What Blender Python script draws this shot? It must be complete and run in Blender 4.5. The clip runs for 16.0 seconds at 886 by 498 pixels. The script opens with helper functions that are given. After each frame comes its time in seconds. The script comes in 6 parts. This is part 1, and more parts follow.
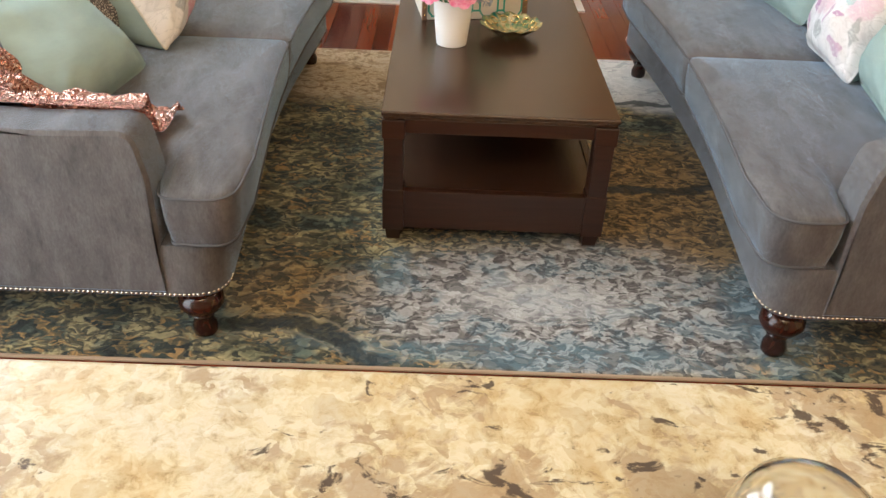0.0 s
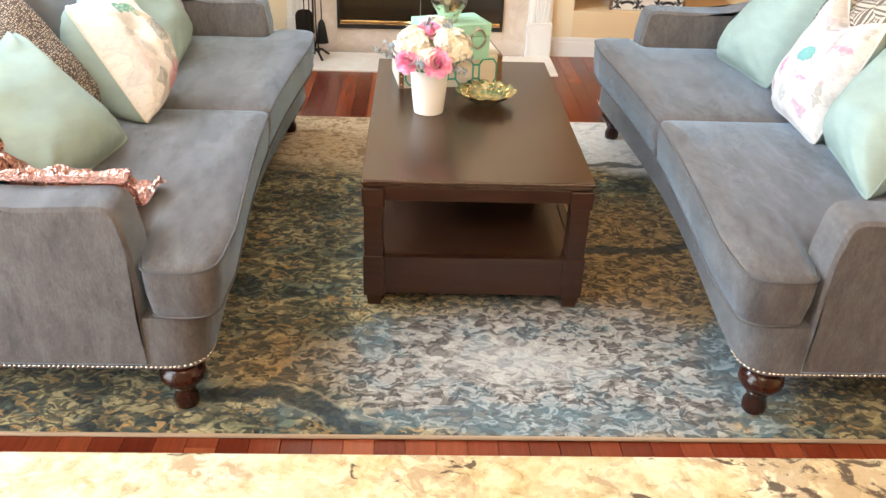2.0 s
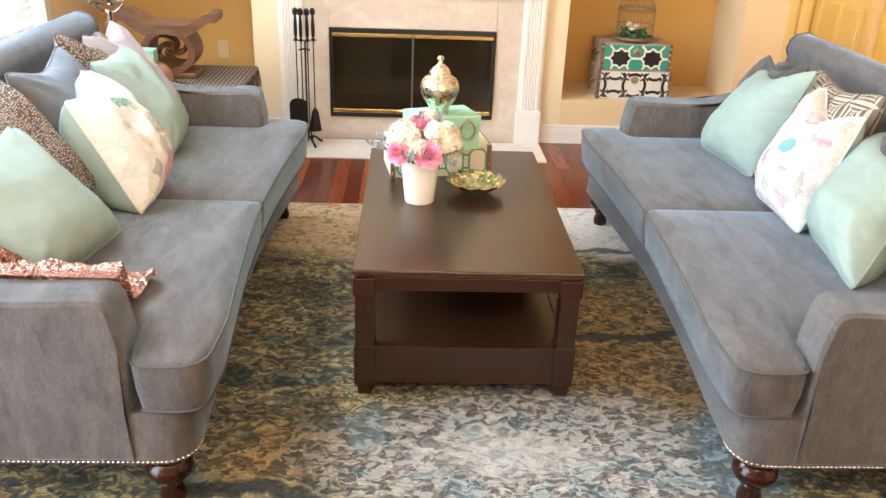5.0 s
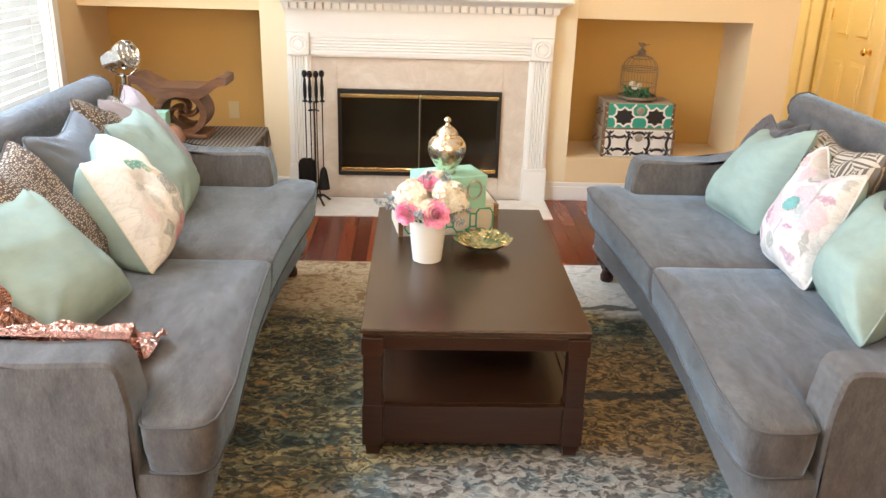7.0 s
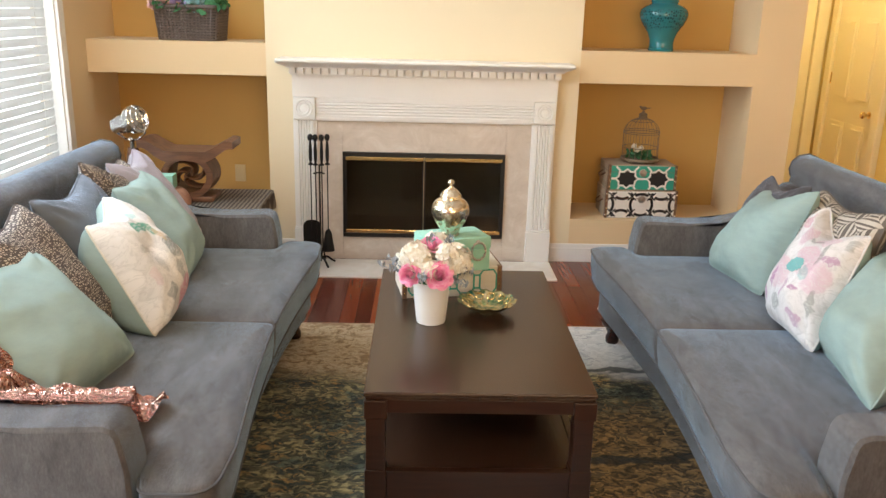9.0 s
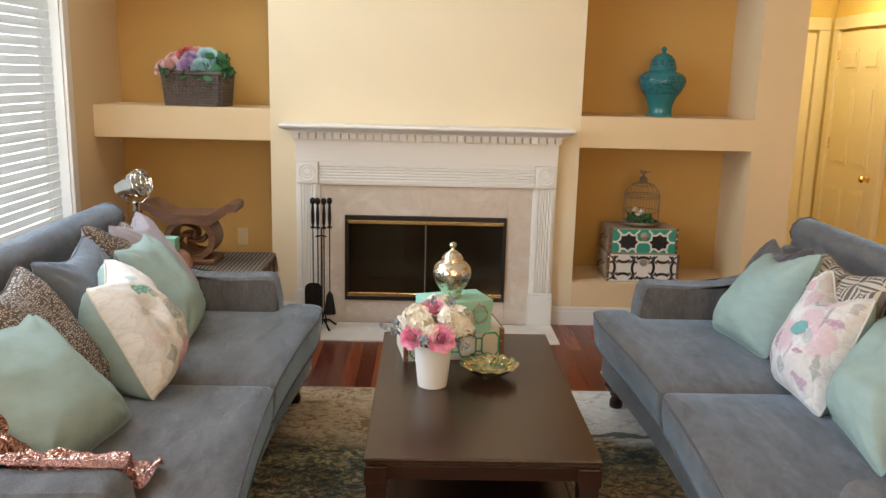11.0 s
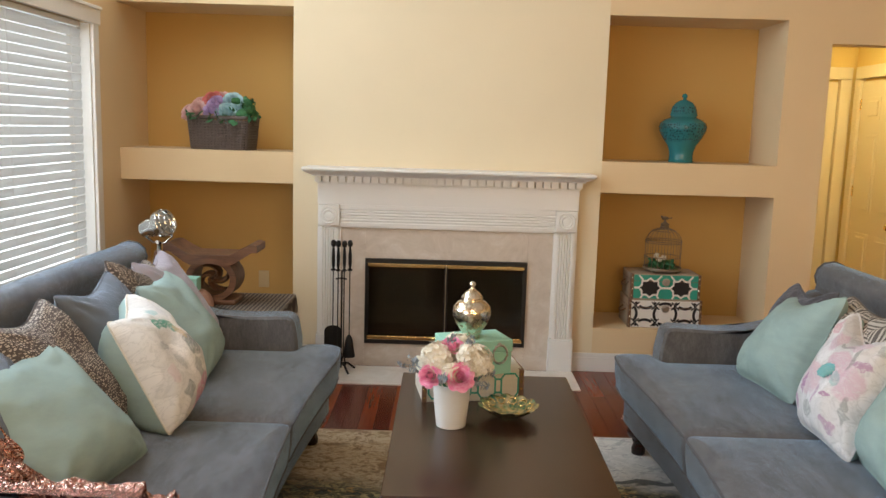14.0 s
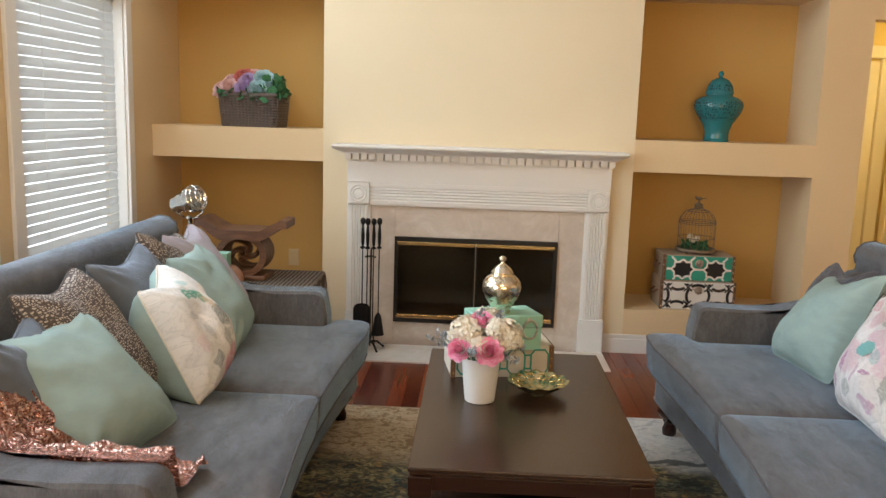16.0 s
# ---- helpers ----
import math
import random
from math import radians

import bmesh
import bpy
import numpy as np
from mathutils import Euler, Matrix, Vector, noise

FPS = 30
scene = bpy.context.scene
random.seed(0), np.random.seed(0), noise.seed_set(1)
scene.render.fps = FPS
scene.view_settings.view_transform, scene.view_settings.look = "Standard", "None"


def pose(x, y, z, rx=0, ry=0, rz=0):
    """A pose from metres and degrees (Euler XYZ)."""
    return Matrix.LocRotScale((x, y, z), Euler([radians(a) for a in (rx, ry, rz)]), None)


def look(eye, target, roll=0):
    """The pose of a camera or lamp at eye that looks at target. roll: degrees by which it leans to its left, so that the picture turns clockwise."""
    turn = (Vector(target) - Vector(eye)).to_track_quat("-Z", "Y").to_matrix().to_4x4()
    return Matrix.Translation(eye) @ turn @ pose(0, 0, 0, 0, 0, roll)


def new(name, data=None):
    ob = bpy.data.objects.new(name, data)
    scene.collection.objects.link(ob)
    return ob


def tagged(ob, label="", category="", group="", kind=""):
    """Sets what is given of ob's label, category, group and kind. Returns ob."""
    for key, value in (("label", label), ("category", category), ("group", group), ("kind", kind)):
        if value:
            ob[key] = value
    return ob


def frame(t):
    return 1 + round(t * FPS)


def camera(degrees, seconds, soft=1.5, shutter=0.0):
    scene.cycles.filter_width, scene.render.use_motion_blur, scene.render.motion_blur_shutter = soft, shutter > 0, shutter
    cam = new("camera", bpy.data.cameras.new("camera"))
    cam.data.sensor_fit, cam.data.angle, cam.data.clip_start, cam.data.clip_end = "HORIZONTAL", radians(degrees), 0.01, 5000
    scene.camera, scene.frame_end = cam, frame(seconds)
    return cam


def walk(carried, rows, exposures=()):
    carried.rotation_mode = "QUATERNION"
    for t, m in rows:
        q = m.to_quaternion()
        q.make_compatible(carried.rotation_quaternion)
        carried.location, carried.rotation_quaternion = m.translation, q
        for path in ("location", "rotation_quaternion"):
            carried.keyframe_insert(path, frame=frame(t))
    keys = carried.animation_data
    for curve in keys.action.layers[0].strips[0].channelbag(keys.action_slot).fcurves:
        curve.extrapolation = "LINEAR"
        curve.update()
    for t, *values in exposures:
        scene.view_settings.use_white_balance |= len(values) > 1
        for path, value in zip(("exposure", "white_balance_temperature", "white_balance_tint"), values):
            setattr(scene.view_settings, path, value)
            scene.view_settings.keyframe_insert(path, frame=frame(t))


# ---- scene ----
cam = camera(56.55, 16.0)
# seconds, place in metres, turn in degrees
ROWS = [
    (0.0, 0.0001, 0.0004, 1.5213, 56.1, -2.203, 0.543),
    (0.5, 0.0016, 0.0015, 1.5304, 56.655, -2.03, 0.052),
    (1.0, 0.0016, -0.0014, 1.5375, 57.633, -1.954, -0.575),
    (1.5, 0.0004, -0.0073, 1.5467, 58.413, -1.877, -0.902),
    (2.0, 0.0006, -0.0083, 1.5537, 60.178, -1.838, -1.23),
    (2.5, -0.0002, -0.0099, 1.5599, 61.501, -1.907, -1.453),
    (3.0, -0.0002, -0.0112, 1.5687, 62.363, -2.166, -1.625),
    (3.5, 0.003, -0.0119, 1.5759, 63.218, -2.095, -1.683),
    (4.0, 0.004, -0.0076, 1.5801, 64.269, -2.009, -1.797),
    (6.5, -0.0022, -0.0158, 1.6135, 68.003, -1.734, -1.662),
    (7.0, -0.0031, -0.0223, 1.6143, 69.436, -1.599, -1.478),
    (7.5, -0.0044, -0.0259, 1.6157, 70.48, -1.571, -1.27),
    (8.0, -0.002, -0.0267, 1.6166, 71.51, -1.524, -1.228),
    (8.5, -0.0003, -0.0232, 1.6163, 72.536, -1.468, -1.271),
    (9.0, 0.0017, -0.0206, 1.6155, 73.684, -1.389, -1.185),
    (11.5, 0.0016, -0.0152, 1.6045, 79.173, -1.46, -0.952),
    (12.0, 0.0021, -0.0181, 1.5917, 80.146, -1.554, -0.728),
    (12.5, 0.0022, -0.0181, 1.5793, 80.804, -1.551, -0.442),
    (13.0, 0.0011, -0.0191, 1.5746, 81.416, -1.593, -0.09),
    (13.5, 0.0042, -0.0176, 1.569, 81.654, -1.633, 0.209),
    (14.0, 0.006, -0.0189, 1.5606, 81.645, -1.654, 0.442),
    (14.5, 0.0069, -0.0171, 1.5486, 81.551, -1.668, 0.756),
    (15.0, 0.0062, -0.0133, 1.5362, 81.356, -1.693, 1.254),
    (15.5, 0.0026, -0.0051, 1.5229, 80.996, -1.781, 1.953),
    (16.0, 0.005, 0.0058, 1.5078, 80.631, -1.796, 2.53),
]
EXPOSURES = [(0.0, 0.06), (1.0, 0.30), (2.0, 0.62), (3.0, 0.74), (4.2, 0.70), (6.5, 0.40), (7.5, 0.25), (9.0, -0.11), (11.5, -0.51), (12.5, -0.60), (14.0, -0.62), (16.0, -0.57)]
walk(cam, [(t, pose(x, y, z, rx, ry, rz)) for t, x, y, z, rx, ry, rz in ROWS], EXPOSURES)

# ---- light ----
world = bpy.data.worlds.new("world")
scene.world = world
world.use_nodes = True
wn = world.node_tree
sky = wn.nodes.new("ShaderNodeTexSky")
sky.sky_type, sky.sun_disc, sky.sun_elevation, sky.sun_rotation = "NISHITA", False, radians(40), radians(250)
wn.nodes["Background"].inputs["Strength"].default_value = 0.12
wn.links.new(sky.outputs["Color"], wn.nodes["Background"].inputs["Color"])


def area_lamp(name, place, target, sx, sy, watts, colour):
    d = bpy.data.lights.new(name, "AREA")
    d.shape, d.size, d.size_y, d.energy, d.color = "RECTANGLE", sx, sy, watts, colour
    ob = new(name, d)
    ob.matrix_world = look(place, target)
    return ob


SKYLIGHT = (0.74, 0.87, 1.0)
WARM = (1.0, 0.80, 0.56)
# Added cool fill high on the left; no window is known up there.
area_lamp("high_left_fill", (-2.0, 3.3, 2.98), (0.9, 2.7, 0.3), 3.0, 0.8, 76, SKYLIGHT)
area_lamp("window_daylight", (-2.05, 2.80, 1.38), (1.3, 2.7, 0.45), 1.1, 1.3, 58, SKYLIGHT)
# Added weak cool fill beside the bar, from an invented opening out of view.
area_lamp("near_left_fill", (-2.02, 0.1, 1.25), (1.5, 1.6, 0.7), 2.2, 2.0, 16, SKYLIGHT)
# Added warm fill from behind, standing in for kitchen light on near faces.
area_lamp("rear_warm_fill", (1.2, -2.9, 1.6), (0.4, 3.0, 1.2), 2.6, 1.6, 200, (1.0, 0.69, 0.36))
area_lamp("kitchen_ceiling_light", (0.2, -0.9, 3.30), (0.2, 0.2, 0.0), 1.4, 0.8, 38, WARM)
area_lamp("hall_ceiling_light", (2.85, 6.1, 2.60), (2.85, 6.1, 0), 0.3, 0.3, 23, (1.0, 0.82, 0.42))


# ---- materials ----
def material(name, colour, rough=0.6, metal=0.0, spec=0.5):
    m = bpy.data.materials.new(name)
    m.use_nodes = True
    b = m.node_tree.nodes["Principled BSDF"]
    b.inputs["Base Color"].default_value = (*colour, 1)
    b.inputs["Roughness"].default_value, b.inputs["Metallic"].default_value = rough, metal
    b.inputs["Specular IOR Level"].default_value = spec
    return m


def node(m, kind, **inputs):
    n = m.node_tree.nodes.new(kind)
    for key, value in inputs.items():
        n.inputs[key.replace("_", " ")].default_value = value
    return n


def link(m, a, b):
    m.node_tree.links.new(a, b)


def bsdf(m):
    return m.node_tree.nodes["Principled BSDF"]


def coords(m, which="Object"):
    return m.node_tree.nodes.new("ShaderNodeTexCoord").outputs[which]


def ramp(m, fac, stops):
    r = m.node_tree.nodes.new("ShaderNodeValToRGB")
    e = r.color_ramp.elements
    while len(e) < len(stops):
        e.new(0.5)
    for el, (p, c) in zip(e, stops):
        el.position, el.color = p, (*c, 1)
    link(m, fac, r.inputs["Fac"])
    return r.outputs["Color"]


def mixed(m, fac, a, b, how="MIX"):
    n = m.node_tree.nodes.new("ShaderNodeMix")
    n.data_type, n.blend_type = "RGBA", how
    for sock, v in ((n.inputs["Factor"], fac), (n.inputs[6], a), (n.inputs[7], b)):
        if isinstance(v, bpy.types.NodeSocket):
            link(m, v, sock)
        elif isinstance(v, (int, float)):
            sock.default_value = v
        else:
            sock.default_value = (*v, 1)
    return n.outputs[2]


def noise_fac(m, vec, scale, detail=4.0, rough=0.55, distortion=0.0):
    n = node(m, "ShaderNodeTexNoise", Scale=scale, Detail=detail, Roughness=rough, Distortion=distortion)
    link(m, vec, n.inputs["Vector"])
    return n.outputs["Fac"]


def scaled(m, vec, s, offset=(0, 0, 0), turn=(0, 0, 0)):
    n = m.node_tree.nodes.new("ShaderNodeMapping")
    n.inputs["Scale"].default_value, n.inputs["Location"].default_value, n.inputs["Rotation"].default_value = s, offset, turn
    link(m, vec, n.inputs["Vector"])
    return n.outputs["Vector"]


def math_node(m, op, a, b=0.0):
    n = m.node_tree.nodes.new("ShaderNodeMath")
    n.operation = op
    for sock, v in zip(n.inputs, (a, b)):
        if isinstance(v, bpy.types.NodeSocket):
            link(m, v, sock)
        else:
            sock.default_value = v
    return n.outputs[0]


def relief(m, height, strength, distance=0.002):
    n = node(m, "ShaderNodeBump", Strength=strength, Distance=distance)
    link(m, height, n.inputs["Height"])
    link(m, n.outputs["Normal"], bsdf(m).inputs["Normal"])


def blob(m, vec, c, r, lo=1.15, hi=0.7):
    v = scaled(m, vec, (1 / r[0], 1 / r[1], 0), (-c[0] / r[0], -c[1] / r[1], 0))
    n = m.node_tree.nodes.new("ShaderNodeVectorMath")
    n.operation = "LENGTH"
    link(m, v, n.inputs[0])
    k = node(m, "ShaderNodeMapRange")
    k.interpolation_type = "SMOOTHSTEP"
    k.inputs["From Min"].default_value, k.inputs["From Max"].default_value = lo, hi
    link(m, n.outputs["Value"], k.inputs["Value"])
    return k.outputs["Result"]


def plaster(name, colour, bump=0.25):
    m = material(name, colour, 0.75, 0, 0.3)
    v = coords(m)
    big = noise_fac(m, v, 1.1, 3)
    link(m, mixed(m, big, [c * 0.93 for c in colour], [min(1, c * 1.06) for c in colour]), bsdf(m).inputs["Base Color"])
    relief(m, noise_fac(m, v, 140, 3), bump, 0.0015)
    return m


def cloth(name, colour, weave=900.0, sheen=0.0, tint=(1, 1, 1), rough=0.9):
    m = material(name, colour, rough, 0, 0.15)
    v = coords(m)
    f = noise_fac(m, scaled(m, v, (1, 1, 3)), 9, 6, 0.65)
    link(m, mixed(m, f, [c * 0.82 for c in colour], [min(1, c * 1.18) for c in colour]), bsdf(m).inputs["Base Color"])
    b = bsdf(m)
    b.inputs["Sheen Weight"].default_value, b.inputs["Sheen Roughness"].default_value = sheen, 0.35
    b.inputs["Sheen Tint"].default_value = (*tint, 1)
    folds = noise_fac(m, scaled(m, v, (1, 1, 0.6)), 11, 3, 0.55, 0.8)
    relief(m, math_node(m, "ADD", math_node(m, "MULTIPLY", folds, 5.0), noise_fac(m, v, weave, 2)), 0.35, 0.0035)
    return m


def velvet():
    colour = (0.119, 0.114, 0.115)
    # Blue sheen tint puts the sky's reflection on seat tops into the material.
    m = cloth("grey_blue_velvet", colour, 900, 1.0, (0.46, 0.71, 1.0), 0.7)
    v = coords(m)
    patch = noise_fac(m, scaled(m, v, (3.2, 1, 1.2)), 5.5, 8, 0.74, 0.15)
    streak = noise_fac(m, scaled(m, v, (4, 1.4, 1.5)), 48, 5, 0.7, 0.3)
    both = math_node(m, "ADD", math_node(m, "MULTIPLY", patch, 0.7), math_node(m, "MULTIPLY", streak, 0.3))
    brushed = ramp(m, both, [(0.37, [c * 0.68 for c in colour]), (0.50, colour), (0.62, [c * 1.36 for c in colour])])
    link(m, brushed, bsdf(m).inputs["Base Color"])
    link(m, ramp(m, both, [(0.36, (0.6, 0.6, 0.6)), (0.62, (1, 1, 1))]), bsdf(m).inputs["Sheen Weight"])
    bsdf(m).inputs["Sheen Roughness"].default_value = 0.28
    nap = noise_fac(m, scaled(m, v, (2, 1, 1)), 30, 5, 0.6)
    relief(m, math_node(m, "ADD", math_node(m, "MULTIPLY", nap, 2.0), noise_fac(m, v, 900, 2)), 0.5, 0.002)
    return m


def wood(name, dark, light, rough, along="y", scale=5.0):
    m = material(name, dark, rough, 0, 0.5)
    v = coords(m)
    s = {"x": (0.6, 9, 9), "y": (9, 0.6, 9), "z": (9, 9, 0.6)}[along]
    g = noise_fac(m, scaled(m, v, s), scale, 6, 0.6, 0.8)
    link(m, ramp(m, g, [(0.3, dark), (0.7, light)]), bsdf(m).inputs["Base Color"])
    relief(m, g, 0.08, 0.001)
    return m


def plank_wood(name="cherry_plank", joined=False):
    m = material(name, (0.2, 0.04, 0.02), 0.22, 0, 0.5)
    v = coords(m)
    rnd = m.node_tree.nodes.new("ShaderNodeNewGeometry").outputs["Random Per Island"] if joined else m.node_tree.nodes.new("ShaderNodeObjectInfo").outputs["Random"]
    base = ramp(m, rnd, [(0.0, (0.110, 0.018, 0.009)), (0.5, (0.170, 0.030, 0.013)), (0.85, (0.23, 0.05, 0.02)), (1.0, (0.32, 0.09, 0.035))])
    g = noise_fac(m, scaled(m, v, (14, 0.9, 14)), 5, 5, 0.6, 0.6)
    link(m, mixed(m, 0.45, base, ramp(m, g, [(0.3, (0.45, 0.42, 0.4)), (0.7, (1, 1, 1))]), "MULTIPLY"), bsdf(m).inputs["Base Color"])
    relief(m, g, 0.05, 0.0006)
    return m


M_WALL = plaster("cream_wall_paint", (0.70, 0.535, 0.325))
M_BREAST = plaster("pale_cream_wall_paint", (0.72, 0.615, 0.43))
M_NICHE = plaster("golden_wall_paint", (0.53, 0.325, 0.105))
M_HALL = plaster("yellow_hall_paint", (0.82, 0.62, 0.22))
M_CEIL = plaster("white_ceiling_paint", (0.80, 0.78, 0.74))
M_TRIM = material("white_trim_paint", (0.74, 0.725, 0.695), 0.35)
M_DOOR = material("cream_door_paint", (0.80, 0.70, 0.46), 0.4)
M_VELVET = velvet()
M_PIPING = cloth("velvet_piping", (0.105, 0.107, 0.114), 500)
M_TABLE = wood("espresso_wood", (0.026, 0.0125, 0.0075), (0.050, 0.024, 0.0135), 0.27)
M_TABLEX = wood("espresso_wood_cross", (0.022, 0.0088, 0.0048), (0.042, 0.0160, 0.0085), 0.32, "x")
M_DARK = material("black_iron", (0.012, 0.011, 0.011), 0.5, 0.6)
M_LEG = wood("mahogany_leg", (0.018, 0.0045, 0.003), (0.045, 0.011, 0.006), 0.2, "z")
M_BRASS = material("polished_brass", (0.75, 0.56, 0.26), 0.25, 1.0)
M_CHROME = material("chrome", (0.62, 0.62, 0.61), 0.14, 1.0)
M_NAIL = material("silver_nailhead", (0.72, 0.68, 0.60), 0.25, 1.0)
M_MINT = cloth("mint_cotton", (0.285, 0.376, 0.352), 700)
M_WHITE_CERAMIC = material("white_ceramic", (0.78, 0.77, 0.74), 0.28)
M_PLANK = plank_wood()
M_PLANK_REST = plank_wood("cherry_plank_field", True)


# ---- mesh helpers ----
def part(name, bm, mat, parent=None, label="", smooth=False):
    me = bpy.data.meshes.new(name)
    bmesh.ops.recalc_face_normals(bm, faces=bm.faces)
    bm.to_mesh(me)
    bm.free()
    if smooth:
        me.shade_smooth()
        me.set_sharp_from_angle(angle=radians(42))
    me.materials.append(mat)
    ob = new(name, me)
    if parent is not None:
        ob.parent = parent
    if label:
        ob["label"] = label
    return ob


def thing(name, place, label, category, group="", kind=""):
    ob = new(name)
    ob.location = place
    return tagged(ob, label, category, group, kind)


def box(x0, x1, y0, y1, z0, z1, bevel=0.0, segments=2, bm=None):
    own = bmesh.new()
    bmesh.ops.create_cube(own, size=1.0)
    bmesh.ops.scale(own, vec=(x1 - x0, y1 - y0, z1 - z0), verts=own.verts)
    bmesh.ops.translate(own, vec=((x0 + x1) / 2, (y0 + y1) / 2, (z0 + z1) / 2), verts=own.verts)
    if bevel:
        bmesh.ops.bevel(own, geom=own.edges[:], offset=bevel, segments=segments, affect="EDGES", profile=0.5)
    return own if bm is None else join(bm, own)


def join(bm, other):
    me = bpy.data.meshes.new("scratch")
    other.to_mesh(me)
    other.free()
    bm.from_mesh(me)
    bpy.data.meshes.remove(me)
    return bm


def lathe(profile, n=32, cx=0.0, cy=0.0, bm=None, axis="z"):
    bm = bm or bmesh.new()
    rings = []
    for r, z in profile:
        ring = []
        for i in range(n):
            a = 2 * math.pi * i / n
            p = (cx + r * math.cos(a), cy + r * math.sin(a), z)
            ring.append(bm.verts.new(p))
        rings.append(ring)
    for a, b in zip(rings, rings[1:]):
        for i in range(n):
            j = (i + 1) % n
            bm.faces.new((a[i], a[j], b[j], b[i]))
    for ring in (rings[0], rings[-1]):
        if (ring[0].co - ring[n // 2].co).length > 1e-4:
            bm.faces.new(ring)
    return bm


def tube(points, r, n=8, closed=False, bm=None):
    bm = bm or bmesh.new()
    pts = [Vector(p) for p in points]
    rings = []
    up = Vector((0.13, 0.21, 0.97))
    m = len(pts)
    for i, p in enumerate(pts):
        a = pts[(i - 1) % m] if closed or i else p
        b = pts[(i + 1) % m] if closed or i < m - 1 else p
        t = (b - a).normalized()
        s = t.cross(up)
        if s.length < 1e-3:
            s = t.cross(Vector((1, 0, 0)))
        s.normalize()
        w = s.cross(t)
        rr = r(i / max(1, m - 1)) if callable(r) else r
        rings.append([bm.verts.new(p + rr * (math.cos(2 * math.pi * k / n) * s + math.sin(2 * math.pi * k / n) * w)) for k in range(n)])
    pairs = list(zip(rings, rings[1:])) + ([(rings[-1], rings[0])] if closed else [])
    for a, b in pairs:
        for k in range(n):
            j = (k + 1) % n
            bm.faces.new((a[k], a[j], b[j], b[k]))
    if not closed:
        bm.faces.new(rings[0])
        bm.faces.new(rings[-1])
    return bm


def prism(outline, rings, bm=None, dome=()):
    """A closed outline (x, y) carried through rings of (z, outward offset), with both ends capped; dome: further rings (share of the size, z)."""
    bm = bm or bmesh.new()
    pts = [Vector((p[0], p[1])) for p in outline]
    n = len(pts)
    area = sum(pts[i].x * pts[(i + 1) % n].y - pts[(i + 1) % n].x * pts[i].y for i in range(n))
    if area < 0:
        pts.reverse()
    outs = []
    for i in range(n):
        t = (pts[(i + 1) % n] - pts[i - 1]).normalized()
        outs.append(Vector((t.y, -t.x)))
    loops = []
    for z, off in rings:
        loops.append([bm.verts.new((*(p + o * off), z)) for p, o in zip(pts, outs)])
    mid = sum(pts, Vector((0, 0))) / n
    for k, z in dome:
        loops.append([bm.verts.new((*(mid + (Vector(v.co[:2]) - mid) * k), z)) for v in loops[len(rings) - 1]])
    for a, b in zip(loops, loops[1:]):
        for i in range(n):
            j = (i + 1) % n
            bm.faces.new((a[i], a[j], b[j], b[i]))
    bm.faces.new(list(reversed(loops[0])))
    bm.faces.new(loops[-1])
    return bm


def rounded(points, radius, steps=5):
    """An outline with its corners rounded; each point may carry its own radius."""
    out = []
    n = len(points)
    for i, p in enumerate(points):
        r = p[2] if len(p) > 2 else radius
        c, a, b = Vector(p[:2]), Vector(points[i - 1][:2]), Vector(points[(i + 1) % n][:2])
        da, db = (a - c), (b - c)
        r = min(r, da.length * 0.45, db.length * 0.45)
        s, e = c + da.normalized() * r, c + db.normalized() * r
        for k in range(steps + 1):
            t = k / steps
            out.append((s * (1 - t) + c * t) * (1 - t) + (c * (1 - t) + e * t) * t)
    return [(v.x, v.y) for v in out]


def flip_x(bm):
    for v in bm.verts:
        v.co.x = -v.co.x
    return bm


# ---- the room ----
WALL, BACK, LEFT, RIGHT, REAR, CEIL = 5.26, 5.76, -2.09, 4.4, -3.2, 3.40
NI, NO = 0.985, 2.095                      # niche edges from the middle
SHELF_B, SHELF_T, NICHE_T, NICHE_B = 1.18, 1.38, 2.285, 0.29


def structure(name, bm, mat, label, smooth=False):
    return tagged(part(name, bm, mat, None, "", smooth), label, name.rsplit("_", 1)[0] if name[-1].isdigit() else name.split("_")[0], "", "structure")


floor = structure("floor", box(LEFT - 0.2, RIGHT + 0.2, REAR - 0.2, 7.2, -0.12, -0.012), material("subfloor", (0.10, 0.03, 0.015), 0.5), "glossy reddish cherry strip-wood floor")
structure("ceiling", box(LEFT - 0.2, RIGHT + 0.2, REAR - 0.2, 7.2, CEIL, CEIL + 0.1), M_CEIL, "plain white painted ceiling")

# fireplace wall: chimney breast, niches, doorway
wb = box(-NI, NI, WALL, BACK + 0.12, 0, CEIL)
structure("wall_breast", wb, M_BREAST, "pale cream chimney breast wall above the fireplace")
wl = box(LEFT, -NI - 0.0, WALL, BACK, SHELF_B, SHELF_T)
box(LEFT, -NI, WALL, BACK, NICHE_T, CEIL, bm=wl)
structure("wall_left_niche", wl, M_WALL, "cream wall with two stacked display niches")
wr = box(NI, NO, WALL, BACK, SHELF_B, SHELF_T)
box(NI, NO, WALL, BACK, NICHE_T, CEIL, bm=wr)
box(NI, NO, WALL, BACK, 0, NICHE_B, bm=wr)
box(NO, 2.377, WALL, BACK, 0, CEIL, bm=wr)
box(2.377, RIGHT, WALL, WALL + 0.14, 2.148, CEIL, bm=wr)
box(3.60, RIGHT, WALL, WALL + 0.14, 0, 2.148, bm=wr)
structure("wall_right_niche", wr, M_WALL, "cream wall with two stacked display niches beside a doorway")
structure("niche_back_left", box(LEFT - 0.12, -NI, BACK, BACK + 0.12, 0, CEIL), M_NICHE, "golden painted back of the display niches")
